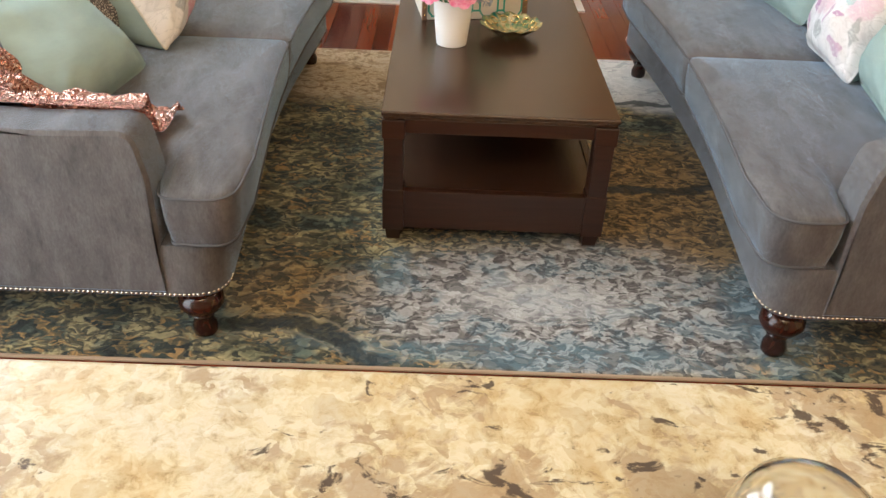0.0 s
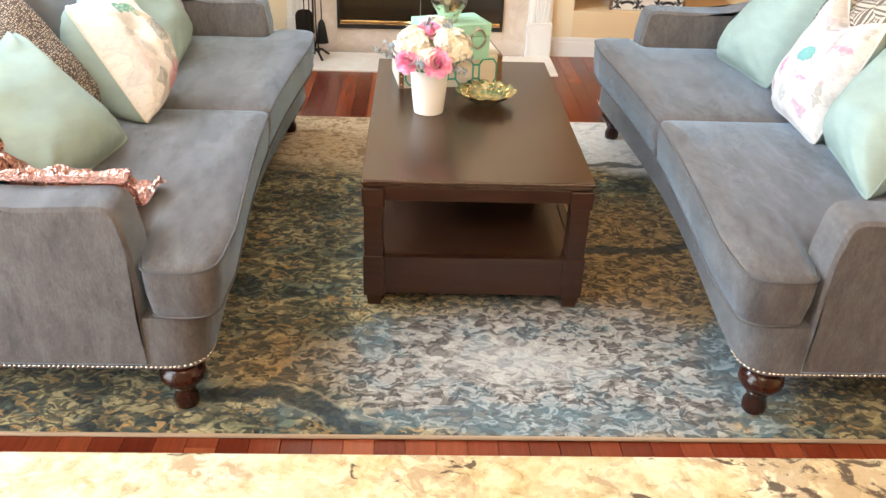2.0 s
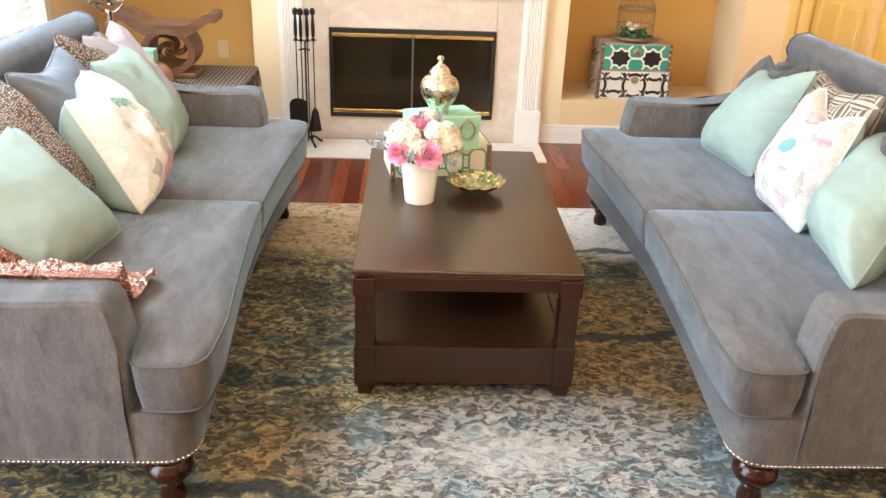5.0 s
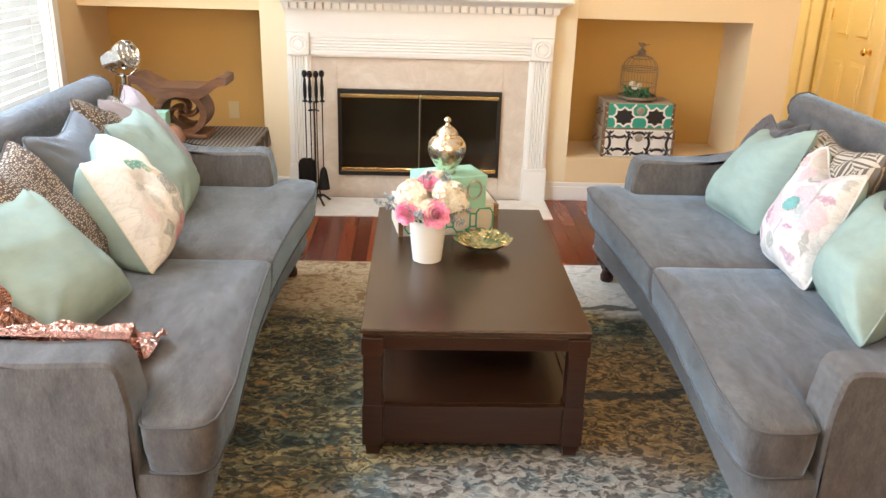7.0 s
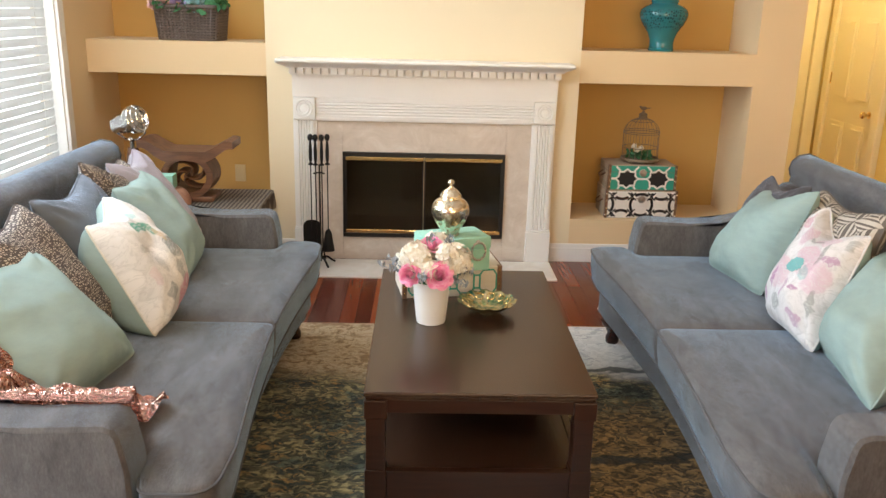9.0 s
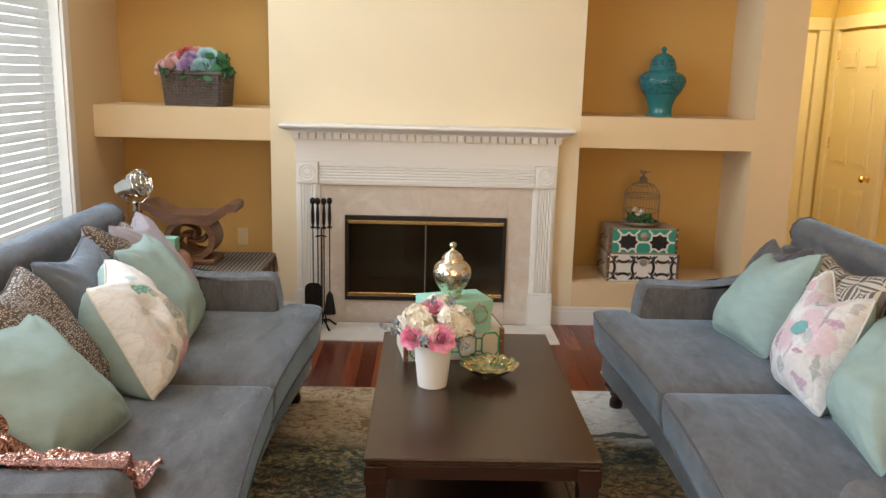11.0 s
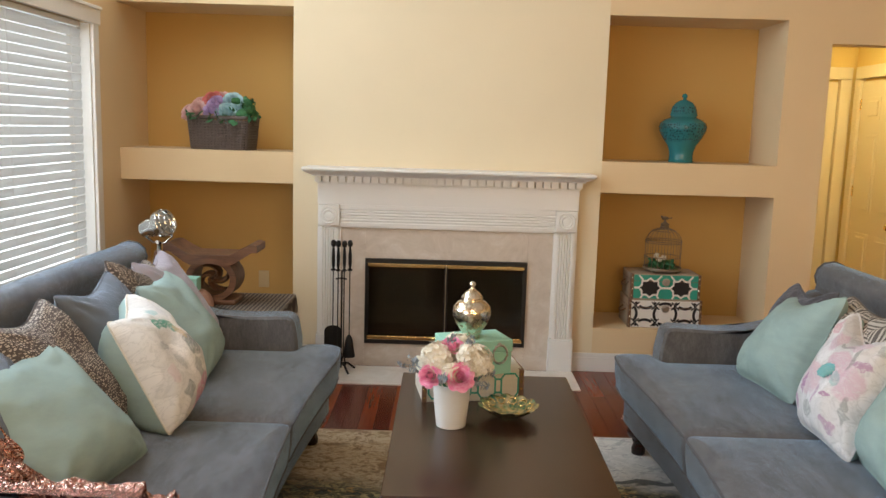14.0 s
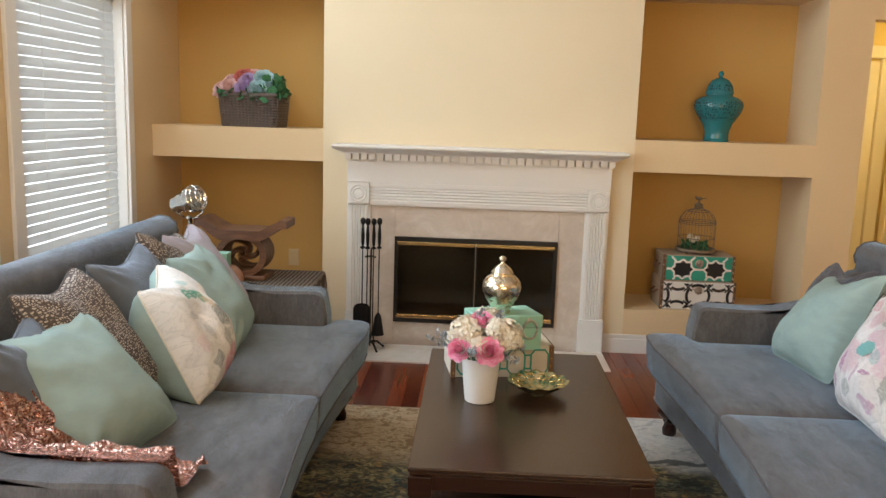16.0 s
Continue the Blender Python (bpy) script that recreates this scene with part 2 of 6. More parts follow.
structure("niche_back_right", box(NI, 2.377, BACK, BACK + 0.12, 0, CEIL), M_NICHE, "golden painted back of the display niches")

# left wall with two windows, and an unseen high slot added for the fill lamp
W1, W2, WZ0, WZ1 = (3.70, 4.86), (2.20, 3.40), 0.62, 2.10
lw = bmesh.new()
box(LEFT - 0.14, LEFT, W1[1], BACK, 0, CEIL, bm=lw)
box(LEFT - 0.14, LEFT, 1.5, W1[1], 3.36, CEIL, bm=lw)
box(LEFT - 0.14, LEFT, W2[1], W1[0], 0, 2.50, bm=lw)
box(LEFT - 0.14, LEFT, 1.5, W2[0], 0, 2.50, bm=lw)
for a, b in (W1, W2):
    box(LEFT - 0.14, LEFT, a, b, 0, WZ0, bm=lw)
    box(LEFT - 0.14, LEFT, a, b, WZ1, 2.50, bm=lw)
# tall opening below this piece is unseen, added for the near fill lamp
box(LEFT - 0.14, LEFT, -1.3, 1.5, 2.35, CEIL, bm=lw)
box(LEFT - 0.14, LEFT, REAR, -1.3, 0, CEIL, bm=lw)
structure("wall_left", lw, M_WALL, "cream painted wall with two blind-covered windows")
structure("wall_right", box(RIGHT, RIGHT + 0.14, REAR, 7.2, 0, CEIL), M_WALL, "cream painted side wall")
# unseen rear wall; its wide opening is invented along with the warm fill
rear = box(LEFT, -0.3, REAR - 0.14, REAR, 0, CEIL)
box(2.7, RIGHT, REAR - 0.14, REAR, 0, CEIL, bm=rear)
box(-0.3, 2.7, REAR - 0.14, REAR, 0, 0.7, bm=rear)
box(-0.3, 2.7, REAR - 0.14, REAR, 2.45, CEIL, bm=rear)
structure("wall_rear", rear, M_WALL, "cream painted kitchen wall with a wide opening added out of view")

# hall behind the doorway
HX, HY = 3.37, 6.98
structure("wall_hall_right", box(HX, HX + 0.1, WALL + 0.14, HY, 0, CEIL), M_HALL, "yellow painted hall wall")
structure("wall_hall_end", box(2.0, HX + 0.1, HY, HY + 0.1, 0, CEIL), M_HALL, "yellow painted hall end wall")
structure("wall_hall_left", box(2.0, 2.1, BACK + 0.12, HY, 0, CEIL), M_HALL, "yellow painted hall wall")
# ---- sofas ----
S0, S1, SMID = 1.715, 3.885, 2.79


def bow(y):
    return 0.062 * math.sin(math.pi * min(1, max(0, (y - S0) / (S1 - S0)))) ** 1.3


def cushion_outline(y0, y1, near):
    """Seat cushion seen from above: x is depth from the sofa's front. It wraps round the arm's front."""
    n = 10
    front = [(bow(y0 + (y1 - y0) * i / n), y0 + (y1 - y0) * i / n) for i in range(n + 1)]
    a, b = front[0], front[-1]
    back = 0.86
    if near:
        pts = [(a[0] + 0.02, a[1] + 0.0, 0.07), *[(p[0], p[1], 0.01) for p in front[2:-1]], (b[0], b[1], 0.03), (back, y1, 0.03), (back, y0 + 0.15, 0.02), (0.215, y0 + 0.15, 0.025), (0.176, y0 + 0.005, 0.018)]
    else:
        pts = [(a[0], a[1], 0.03), *[(p[0], p[1], 0.01) for p in front[1:-2]], (b[0] + 0.02, b[1], 0.07), (0.176, y1 - 0.005, 0.018), (0.215, y1 - 0.15, 0.025), (back, y1 - 0.15, 0.02), (back, y0, 0.03)]
    return rounded(pts, 0.02, 4)


def grown(outline, by):
    """The outline moved outwards by a small distance."""
    n = len(outline)
    area = sum(outline[i][0] * outline[(i + 1) % n][1] - outline[(i + 1) % n][0] * outline[i][1] for i in range(n))
    sign = 1 if area > 0 else -1
    out = []
    for i, p in enumerate(outline):
        t = (Vector(outline[(i + 1) % n]) - Vector(outline[i - 1])).normalized() * sign
        out.append((p[0] + t.y * by, p[1] - t.x * by))
    return out


def arm_bm(y_out, y_in):
    """Slim arm whose front scoops forward and whose top climbs to the back."""
    prof = [(0.21, 0.20), (0.208, 0.34), (0.203, 0.45), (0.204, 0.54), (0.220, 0.630), (0.233, 0.652), (0.262, 0.662), (0.45, 0.655), (0.60, 0.660), (0.72, 0.69), (0.84, 0.77), (0.93, 0.84), (1.03, 0.86), (1.03, 0.20)]
    bm = bmesh.new()
    rings = []
    sg = 1 if y_out < y_in else -1
    outs = []
    for k, (d, z) in enumerate(prof):
        a, b = prof[k - 1], prof[(k + 1) % len(prof)]
        t = Vector((b[0] - a[0], b[1] - a[1])).normalized()
        outs.append(Vector((-t.y, t.x)))
    for y, shrink in ((y_out, 0.010), (y_out + sg * 0.009, 0), (y_in - sg * 0.011, 0), (y_in, 0.012)):
        ring = []
        for (d, z), o in zip(prof, outs):
            ring.append(bm.verts.new((d - o.x * shrink, y, z - o.y * shrink)))
        rings.append(ring)
    for a, b in zip(rings, rings[1:]):
        for i in range(len(prof)):
            j = (i + 1) % len(prof)
            bm.faces.new((a[i], a[j], b[j], b[i]))
    bm.faces.new(rings[0])
    bm.faces.new(rings[-1])
    bmesh.ops.triangulate(bm, faces=[f for f in bm.faces if len(f.verts) > 4])
    return bm


def crown(bm, z_from, height, cx, cy, rx, ry):
    for v in bm.verts:
        if v.co.z > z_from:
            f = max(0, 1 - ((v.co.x - cx) / rx) ** 2) * max(0, 1 - ((v.co.y - cy) / ry) ** 2)
            v.co.z += height * f
    return bm


def sofa(x0, s, label):
    root = thing("sofa", (x0, 0, 0), label, "sofa", "sofas facing each other")
    turn = (lambda bm: bm) if s > 0 else flip_x
    n = 16
    front = [(bow(S0 + (S1 - S0) * i / n) + 0.055, S0 + (S1 - S0) * i / n) for i in range(n + 1)]
    outline = rounded([(front[0][0], front[0][1], 0.11), *[(p[0], p[1], 0.01) for p in front[2:-2]], (front[-1][0], front[-1][1], 0.11), (1.03, S1, 0.04), (1.03, S0, 0.04)], 0.02, 6)
    part("base", turn(prism(outline, [(0.185, -0.006), (0.19, 0), (0.33, 0.0), (0.345, -0.006)])), M_VELVET, root, "", True)
    # nailhead trim round the foot of the base
    bm = bmesh.new()
    loop = [Vector((*p, 0.197)) for p in outline]
    loop.append(loop[0])
    for a, b in zip(loop, loop[1:]):
        if (a.x > 0.98 and b.x > 0.98) or (S0 + 0.10 < a.y < S1 - 0.10 and a.x < 0.4):
            continue
        steps = max(1, round((b - a).length / 0.0125))
        for i in range(steps):
            p = a.lerp(b, i / steps)
            out = Vector((b.y - a.y, a.x - b.x, 0)).normalized()
            if (p - Vector((0.5, 2.8, 0.197))).dot(out) < 0:
                out = -out
            c = bmesh.ops.create_icosphere(bm, subdivisions=1, radius=0.0052, matrix=Matrix.Translation(p + out * 0.001))
    tagged(part("nailhead_trim", turn(bm), M_NAIL, root, "row of silver nailheads", True), kind="stuff")
    for y0, y1, near in ((S0 - 0.005, SMID, True), (SMID + 0.004, S1 - 0.01, False)):
        o = cushion_outline(y0, y1, near)
        bm = prism(o, [(0.347, -0.02), (0.352, -0.004), (0.36, 0.0), (0.42, 0.010), (0.470, 0.012), (0.490, 0.011), (0.499, 0.006), (0.505, -0.008)], dome=((0.93, 0.5125), (0.80, 0.519), (0.60, 0.5235), (0.35, 0.525)))
        bmesh.ops.triangulate(bm, faces=[f for f in bm.faces if len(f.verts) > 4])
        cush = part("seat_cushion", turn(bm), M_VELVET, root, "", True)
        for z, grow in ((0.493, 0.012), (0.355, 0.0)):
            part("piping", turn(tube([(p[0], p[1], z) for p in grown(o, grow)], 0.0040, 6, True)), M_PIPING, cush, "", True)
    part("arm", turn(arm_bm(S0 - 0.006, S0 + 0.130)), M_VELVET, root, "", True)
    part("arm", turn(arm_bm(S1 + 0.006, S1 - 0.130)), M_VELVET, root, "", True)
    # back with a rolled top
    prof = [(0.84, 0.33), (0.90, 0.60), (0.955, 0.83), (0.965, 0.875), (0.955, 0.91), (0.965, 0.945), (0.995, 0.972), (1.04, 0.98), (1.085, 0.965), (1.105, 0.93), (1.10, 0.88), (1.08, 0.84), (1.05, 0.60), (1.03, 0.20), (0.84, 0.20)]
    bm = bmesh.new()
    rings = []
    for y, k in ((S0 + 0.0, 0.97), (S0 + 0.012, 1), (S0 + 0.15, 1), (2.3, 1), (SMID, 1), (3.3, 1), (S1 - 0.15, 1), (S1 - 0.012, 1), (S1, 0.97)):
        rings.append([bm.verts.new((1.03 + (d - 1.03) * k, y, 0.9 + (z - 0.9) * k)) for d, z in prof])
    for a, b in zip(rings, rings[1:]):
        for i in range(len(prof)):
            j = (i + 1) % len(prof)
            bm.faces.new((a[i], a[j], b[j], b[i]))
    for ring in (rings[0], rings[-1]):
        bmesh.ops.triangulate(bm, faces=[bm.faces.new(ring)])
    back = part("backrest", turn(bm), M_VELVET, root, "", True)
    for y in (S0 - 0.001, S1 + 0.001):
        part("piping", turn(tube([(d, y, z) for d, z in prof[3:12]], 0.005, 6)), M_PIPING, back, "", True)
    for d, y in ((0.15, S0 + 0.075), (0.15, S1 - 0.055), (0.95, S0 + 0.08), (0.95, S1 - 0.08)):
        bm = lathe([(0.028, 0.0), (0.033, 0.006), (0.034, 0.03), (0.026, 0.052), (0.030, 0.062), (0.034, 0.07), (0.030, 0.078), (0.05, 0.088), (0.062, 0.108), (0.060, 0.128), (0.046, 0.144), (0.05, 0.155), (0.045, 0.19)], 24)
        leg = part("leg", bm, M_LEG, root, "turned mahogany bun leg", True)
        leg.location = (s * d, y, 0.013)
    return root


sofa(0.825, 1, "grey-blue velvet roll-back sofa with nailhead trim and turned legs")
sofa(-0.475, -1, "grey-blue velvet roll-back sofa under the window, heaped with pillows")

# ---- coffee table ----
TX0, TX1, TY0, TY1, TZ = -0.168, 0.560, 2.285, 3.542, 0.477


def coffee_table():
    root = thing("coffee_table", ((TX0 + TX1) / 2, (TY0 + TY1) / 2, 0), "dark espresso wood coffee table with an open shelf, on the rug", "table")
    w, l = (TX1 - TX0) / 2, (TY1 - TY0) / 2
    bm = box(-w, w, -l, l, TZ - 0.016, TZ, 0.005)
    box(-w + 0.006, w - 0.006, -l + 0.006, l - 0.006, TZ - 0.028, TZ - 0.014, 0.004, bm=bm)
    part("tabletop", bm, M_TABLE, root)
    for sx in (-1, 1):
        for sy in (-1, 1):
            cx, cy = sx * (w - 0.037), sy * (l - 0.037)
            bm = box(cx - 0.031, cx + 0.031, cy - 0.031, cy + 0.031, 0.075, 0.40, 0.004)
            box(cx - 0.036, cx + 0.036, cy - 0.036, cy + 0.036, 0.385, TZ - 0.029, 0.004, bm=bm)
            box(cx - 0.035, cx + 0.035, cy - 0.035, cy + 0.035, 0.055, 0.205, 0.004, bm=bm)
            post = part("post", bm, M_LEG, root)
            post.data.materials[0] = M_TABLEX
            foot = lathe([(0.030, 0.013), (0.037, 0.06)], 4)
            bmesh.ops.rotate(foot, verts=foot.verts, cent=(0, 0, 0), matrix=Matrix.Rotation(radians(45), 3, "Z"))
            bmesh.ops.translate(foot, verts=foot.verts, vec=(cx, cy, 0))
            part("foot", foot, M_TABLEX, root)
    for sy in (-1, 1):
        y = sy * (l - 0.024)
        part("apron", box(-w + 0.07, w - 0.07, y - 0.012, y + 0.012, 0.402, TZ - 0.028, 0.003), M_TABLEX, root)
        part("lower_panel", box(-w + 0.07, w - 0.07, y - 0.014, y + 0.014, 0.060, 0.199, 0.003), M_TABLEX, root)
    for sx in (-1, 1):
        x = sx * (w - 0.024)
        part("apron", box(x - 0.012, x + 0.012, -l + 0.07, l - 0.07, 0.402, TZ - 0.028, 0.003), M_TABLE, root)
        part("drawer_front", box(x - 0.014, x + 0.014, -l + 0.07, l - 0.07, 0.060, 0.199, 0.003), M_TABLE, root)
        for y in (-0.3, 0.3):
            k = lathe([(0.004, 0), (0.004, 0.012), (0.011, 0.018), (0.012, 0.024), (0.006, 0.030), (0.0005, 0.031)], 12)
            bmesh.ops.rotate(k, verts=k.verts, cent=(0, 0, 0), matrix=Matrix.Rotation(radians(90 * sx), 3, "Y"))
            bmesh.ops.translate(k, verts=k.verts, vec=(x + sx * 0.013, y, 0.13))
            part("knob", k, M_DARK, root, "small black knob", True)
    part("shelf", box(-w + 0.03, w - 0.03, -l + 0.03, l - 0.03, 0.176, 0.194, 0.002), M_TABLE, root)
    part("divider", box(-w + 0.08, w - 0.08, 0.03, 0.05, 0.195, 0.45), M_TABLE, root)
    part("bottom_board", box(-w + 0.04, w - 0.04, -l + 0.04, l - 0.04, 0.062, 0.074), M_TABLE, root)
    return root


coffee_table()


# ---- pillows ----
def pillow(near, far, far_top, near_top, thick, mat, label, group="", back_mat=None, trim=None, seed=0, sag=0.06):
    """A stuffed square pillow from its four corners: two on the seat, two leaning on the back."""
    a, b, c, d = Vector(near), Vector(far), Vector(far_top), Vector(near_top)
    centre = (a + b + c + d) / 4
    n = (c - a).cross(d - b).normalized()
    if n.x * (0.2 - centre.x) < 0:
        n = -n
    down = ((a + b) - (c + d)).normalized()
    root = thing("pillow", centre, label, "pillow", group)

    def base(p, q):
        p2 = p * (1 - 0.040 * (1 - q * q) * abs(p) ** 2.5)
        q2 = q * (1 - 0.040 * (1 - p * p) * abs(q) ** 2.5)
        blunt = 1.045 - 0.055 * (p * q) ** 6
        s_, t_ = (p2 * blunt + 1) / 2, (q2 * blunt + 1) / 2
        at = (a * (1 - s_) + b * s_) * (1 - t_) + (d * (1 - s_) + c * s_) * t_
        return at + down * (sag * (1 - p * p) ** 2 * t_ ** 3) - centre

    def rest(v):
        v.z = max(v.z, 0.5268 - centre.z)
        return v

    N = 40
    for side in (1, -1):
        bm = bmesh.new()
        uv = bm.loops.layers.uv.new("UVMap")
        grid, at = [], {}
        for i in range(N + 1):
            row = []
            for j in range(N + 1):
                p, q = 2 * i / N - 1, 2 * j / N - 1
                full = max(0, (1 - abs(p) ** 2.8) * (1 - abs(q) ** 2.8))
                t = full ** 0.52
                low = 1 - 0.20 * q * (1 - p * p)
                w = noise.noise(Vector((p * 1.5 + seed * 3.1, q * 1.5, side * 2.0 + seed))) * 0.20 + noise.noise(Vector((p * 3.6, q * 3.6 + seed, side * 5.0))) * 0.06
                h = thick / 2 * t * (low + w)
                # creases running in from the corners and puckers along the seams
                for cp, cq in ((-1, -1), (1, -1), (1, 1), (-1, 1)):
                    r = math.hypot(p - cp, q - cq)
                    ang = math.atan2(q - cq, p - cp)
                    h += 0.0050 * math.exp(-((r - 0.42) / 0.26) ** 2) * math.sin(ang * 11 + seed * 1.7 + cp + 2 * cq) * min(1, full * 6)
                rim = max(abs(p), abs(q))
                along = p if abs(q) > abs(p) else q
                h += 0.0022 * math.sin(along * 34 + seed + 3 * noise.noise(Vector((along * 3, seed, side)))) * math.exp(-((rim - 0.90) / 0.07) ** 2)
                v = bm.verts.new(rest(base(p, q) + n * (side * max(h, 0.0))))
                at[v] = ((p + 1) / 2, (q + 1) / 2)
                row.append(v)
            grid.append(row)
        for i in range(N):
            for j in range(N):
                f = (grid[i][j], grid[i + 1][j], grid[i + 1][j + 1], grid[i][j + 1])
                face = bm.faces.new(f if side > 0 else f[::-1])
                for lp in face.loops:
                    lp[uv].uv = at[lp.vert]
        bmesh.ops.recalc_face_normals(bm, faces=bm.faces)
        me = bpy.data.meshes.new("cover")
        bm.to_mesh(me)
        bm.free()
        me.shade_smooth()
        me.materials.append(mat if side > 0 or back_mat is None else back_mat)
        ob = new("front_cover" if side > 0 else "back_cover", me)
        ob.parent = root
    edge = []
    for k in range(4 * N):
        s_, i = divmod(k, N)
        t = 2 * i / N - 1
        p, q = ((t, -1), (1, t), (-t, 1), (-1, -t))[s_]
        edge.append(rest(base(p, q)))
    part("piping", tube(edge, 0.0038, 6, True), trim or mat, root, "", True)
    return root


def uv_of(m):
    return coords(m, "UV")


def cell_pattern(m, vec, scale, randomness=1.0, feature="F1"):
    n = node(m, "ShaderNodeTexVoronoi", Scale=scale, Randomness=randomness)
    n.feature = feature
    link(m, vec, n.inputs["Vector"])
    return n


def spotted():
    m = cloth("spotted_weave", (0.1, 0.09, 0.085))
    c = cell_pattern(m, scaled(m, uv_of(m), (1, 1.4, 1)), 42, 0.55, "DISTANCE_TO_EDGE")
    col = ramp(m, c.outputs["Distance"], [(0.15, (0.10, 0.085, 0.08)), (0.22, (0.48, 0.42, 0.36))])
    link(m, col, bsdf(m).inputs["Base Color"])
    return m


def floral(name, ground, motifs):
    """Printed cotton: soft petals in pale washes, with larger motifs (colour, centre, size, strength) in the pillow's own square."""
    m = cloth(name, ground)
    v = uv_of(m)
    wob = node(m, "ShaderNodeTexNoise", Scale=5.0, Detail=3.0)
    link(m, v, wob.inputs["Vector"])
    bend = m.node_tree.nodes.new("ShaderNodeVectorMath")
    bend.operation = "MULTIPLY_ADD"
    link(m, wob.outputs["Color"], bend.inputs[0])
    bend.inputs[1].default_value = (0.20, 0.20, 0)
    link(m, v, bend.inputs[2])
    w = bend.outputs[0]
    cells = cell_pattern(m, scaled(m, w, (1.3, 0.9, 1)), 4.6)
    sep = m.node_tree.nodes.new("ShaderNodeSeparateColor")
    link(m, cells.outputs["Color"], sep.inputs[0])
    veins = noise_fac(m, w, 15, 4, 0.6, 0.8)
    wash = ramp(m, sep.outputs[0], [(0.0, [c * 0.80 for c in ground]), (0.3, ground), (0.55, [min(1, c * 1.08) for c in ground]), (0.8, [c * 0.90 for c in ground])])
    c = mixed(m, ramp(m, veins, [(0.46, (0, 0, 0)), (0.50, (0.5, 0.5, 0.5)), (0.54, (0, 0, 0))]), wash, [k * 0.66 for k in ground])
    # outlines of overlapping petals
    rim = cell_pattern(m, scaled(m, w, (1.3, 0.9, 1)), 4.6, 1.0, "DISTANCE_TO_EDGE").outputs["Distance"]
    c = mixed(m, ramp(m, rim, [(0.02, (0.18, 0.18, 0.18)), (0.06, (0, 0, 0))]), c, [k * 0.62 for k in ground])
    grain = ramp(m, noise_fac(m, scaled(m, w, (1, 2.2, 1)), 22, 3, 0.6, 0.4), [(0.36, (0.45, 0.45, 0.45)), (0.52, (1, 1, 1))])
    for colour, centre, size, strength in motifs:
        mask = math_node(m, "MULTIPLY", math_node(m, "MULTIPLY", blob(m, w, (centre[0] + 0.10, centre[1] + 0.10), size, 1.12, 0.86), grain), strength)
        c = mixed(m, mask, c, colour)
    link(m, c, bsdf(m).inputs["Base Color"])
    return m


def greek_key():
    m = cloth("key_pattern_weave", (0.5, 0.45, 0.38))
    v = scaled(m, uv_of(m), (4.5, 4.5, 1))
    sep = m.node_tree.nodes.new("ShaderNodeSeparateXYZ")
    link(m, v, sep.inputs[0])
    fx = math_node(m, "ABSOLUTE", math_node(m, "SUBTRACT", math_node(m, "FRACT", sep.outputs[0]), 0.5))
    fy = math_node(m, "ABSOLUTE", math_node(m, "SUBTRACT", math_node(m, "FRACT", sep.outputs[1]), 0.5))
    ring = math_node(m, "MAXIMUM", fx, fy)
    turn = math_node(m, "FRACT", math_node(m, "ADD", math_node(m, "MULTIPLY", ring, 6.0), math_node(m, "MULTIPLY", math_node(m, "GREATER_THAN", fx, fy), 0.5)))
    link(m, mixed(m, math_node(m, "GREATER_THAN", turn, 0.5), (0.13, 0.112, 0.098), (0.47, 0.42, 0.36)), bsdf(m).inputs["Base Color"])
    return m


M_LEOPARD, M_KEY = spotted(), greek_key()
SAGE, GREY, ROSE, PLUM, AQUA = (0.10, 0.27, 0.20), (0.20, 0.22, 0.21), (0.52, 0.24, 0.30), (0.34, 0.16, 0.30), (0.14, 0.38, 0.38)
M_FLORAL = floral("floral_cotton", (0.66, 0.635, 0.60), (
    (SAGE, (0.40, 0.80), (0.10, 0.06), 0.95), (SAGE, (0.50, 0.72), (0.05, 0.09), 0.8), (GREY, (0.54, 0.46), (0.11, 0.10), 0.85), (GREY, (0.46, 0.28), (0.05, 0.10), 0.6),
    (GREY, (0.22, 0.20), (0.08, 0.05), 0.7), (ROSE, (0.46, 0.12), (0.16, 0.10), 0.85), (ROSE, (0.36, 0.05), (0.10, 0.05), 0.6), ((0.48, 0.36, 0.22), (0.52, 0.62), (0.04, 0.10), 0.7),
    (GREY, (0.22, 0.62), (0.10, 0.03), 0.45), (GREY, (0.28, 0.44), (0.04, 0.09), 0.35), (AQUA, (0.60, 0.90), (0.06, 0.05), 0.5), (ROSE, (0.12, 0.40), (0.05, 0.08), 0.25)))
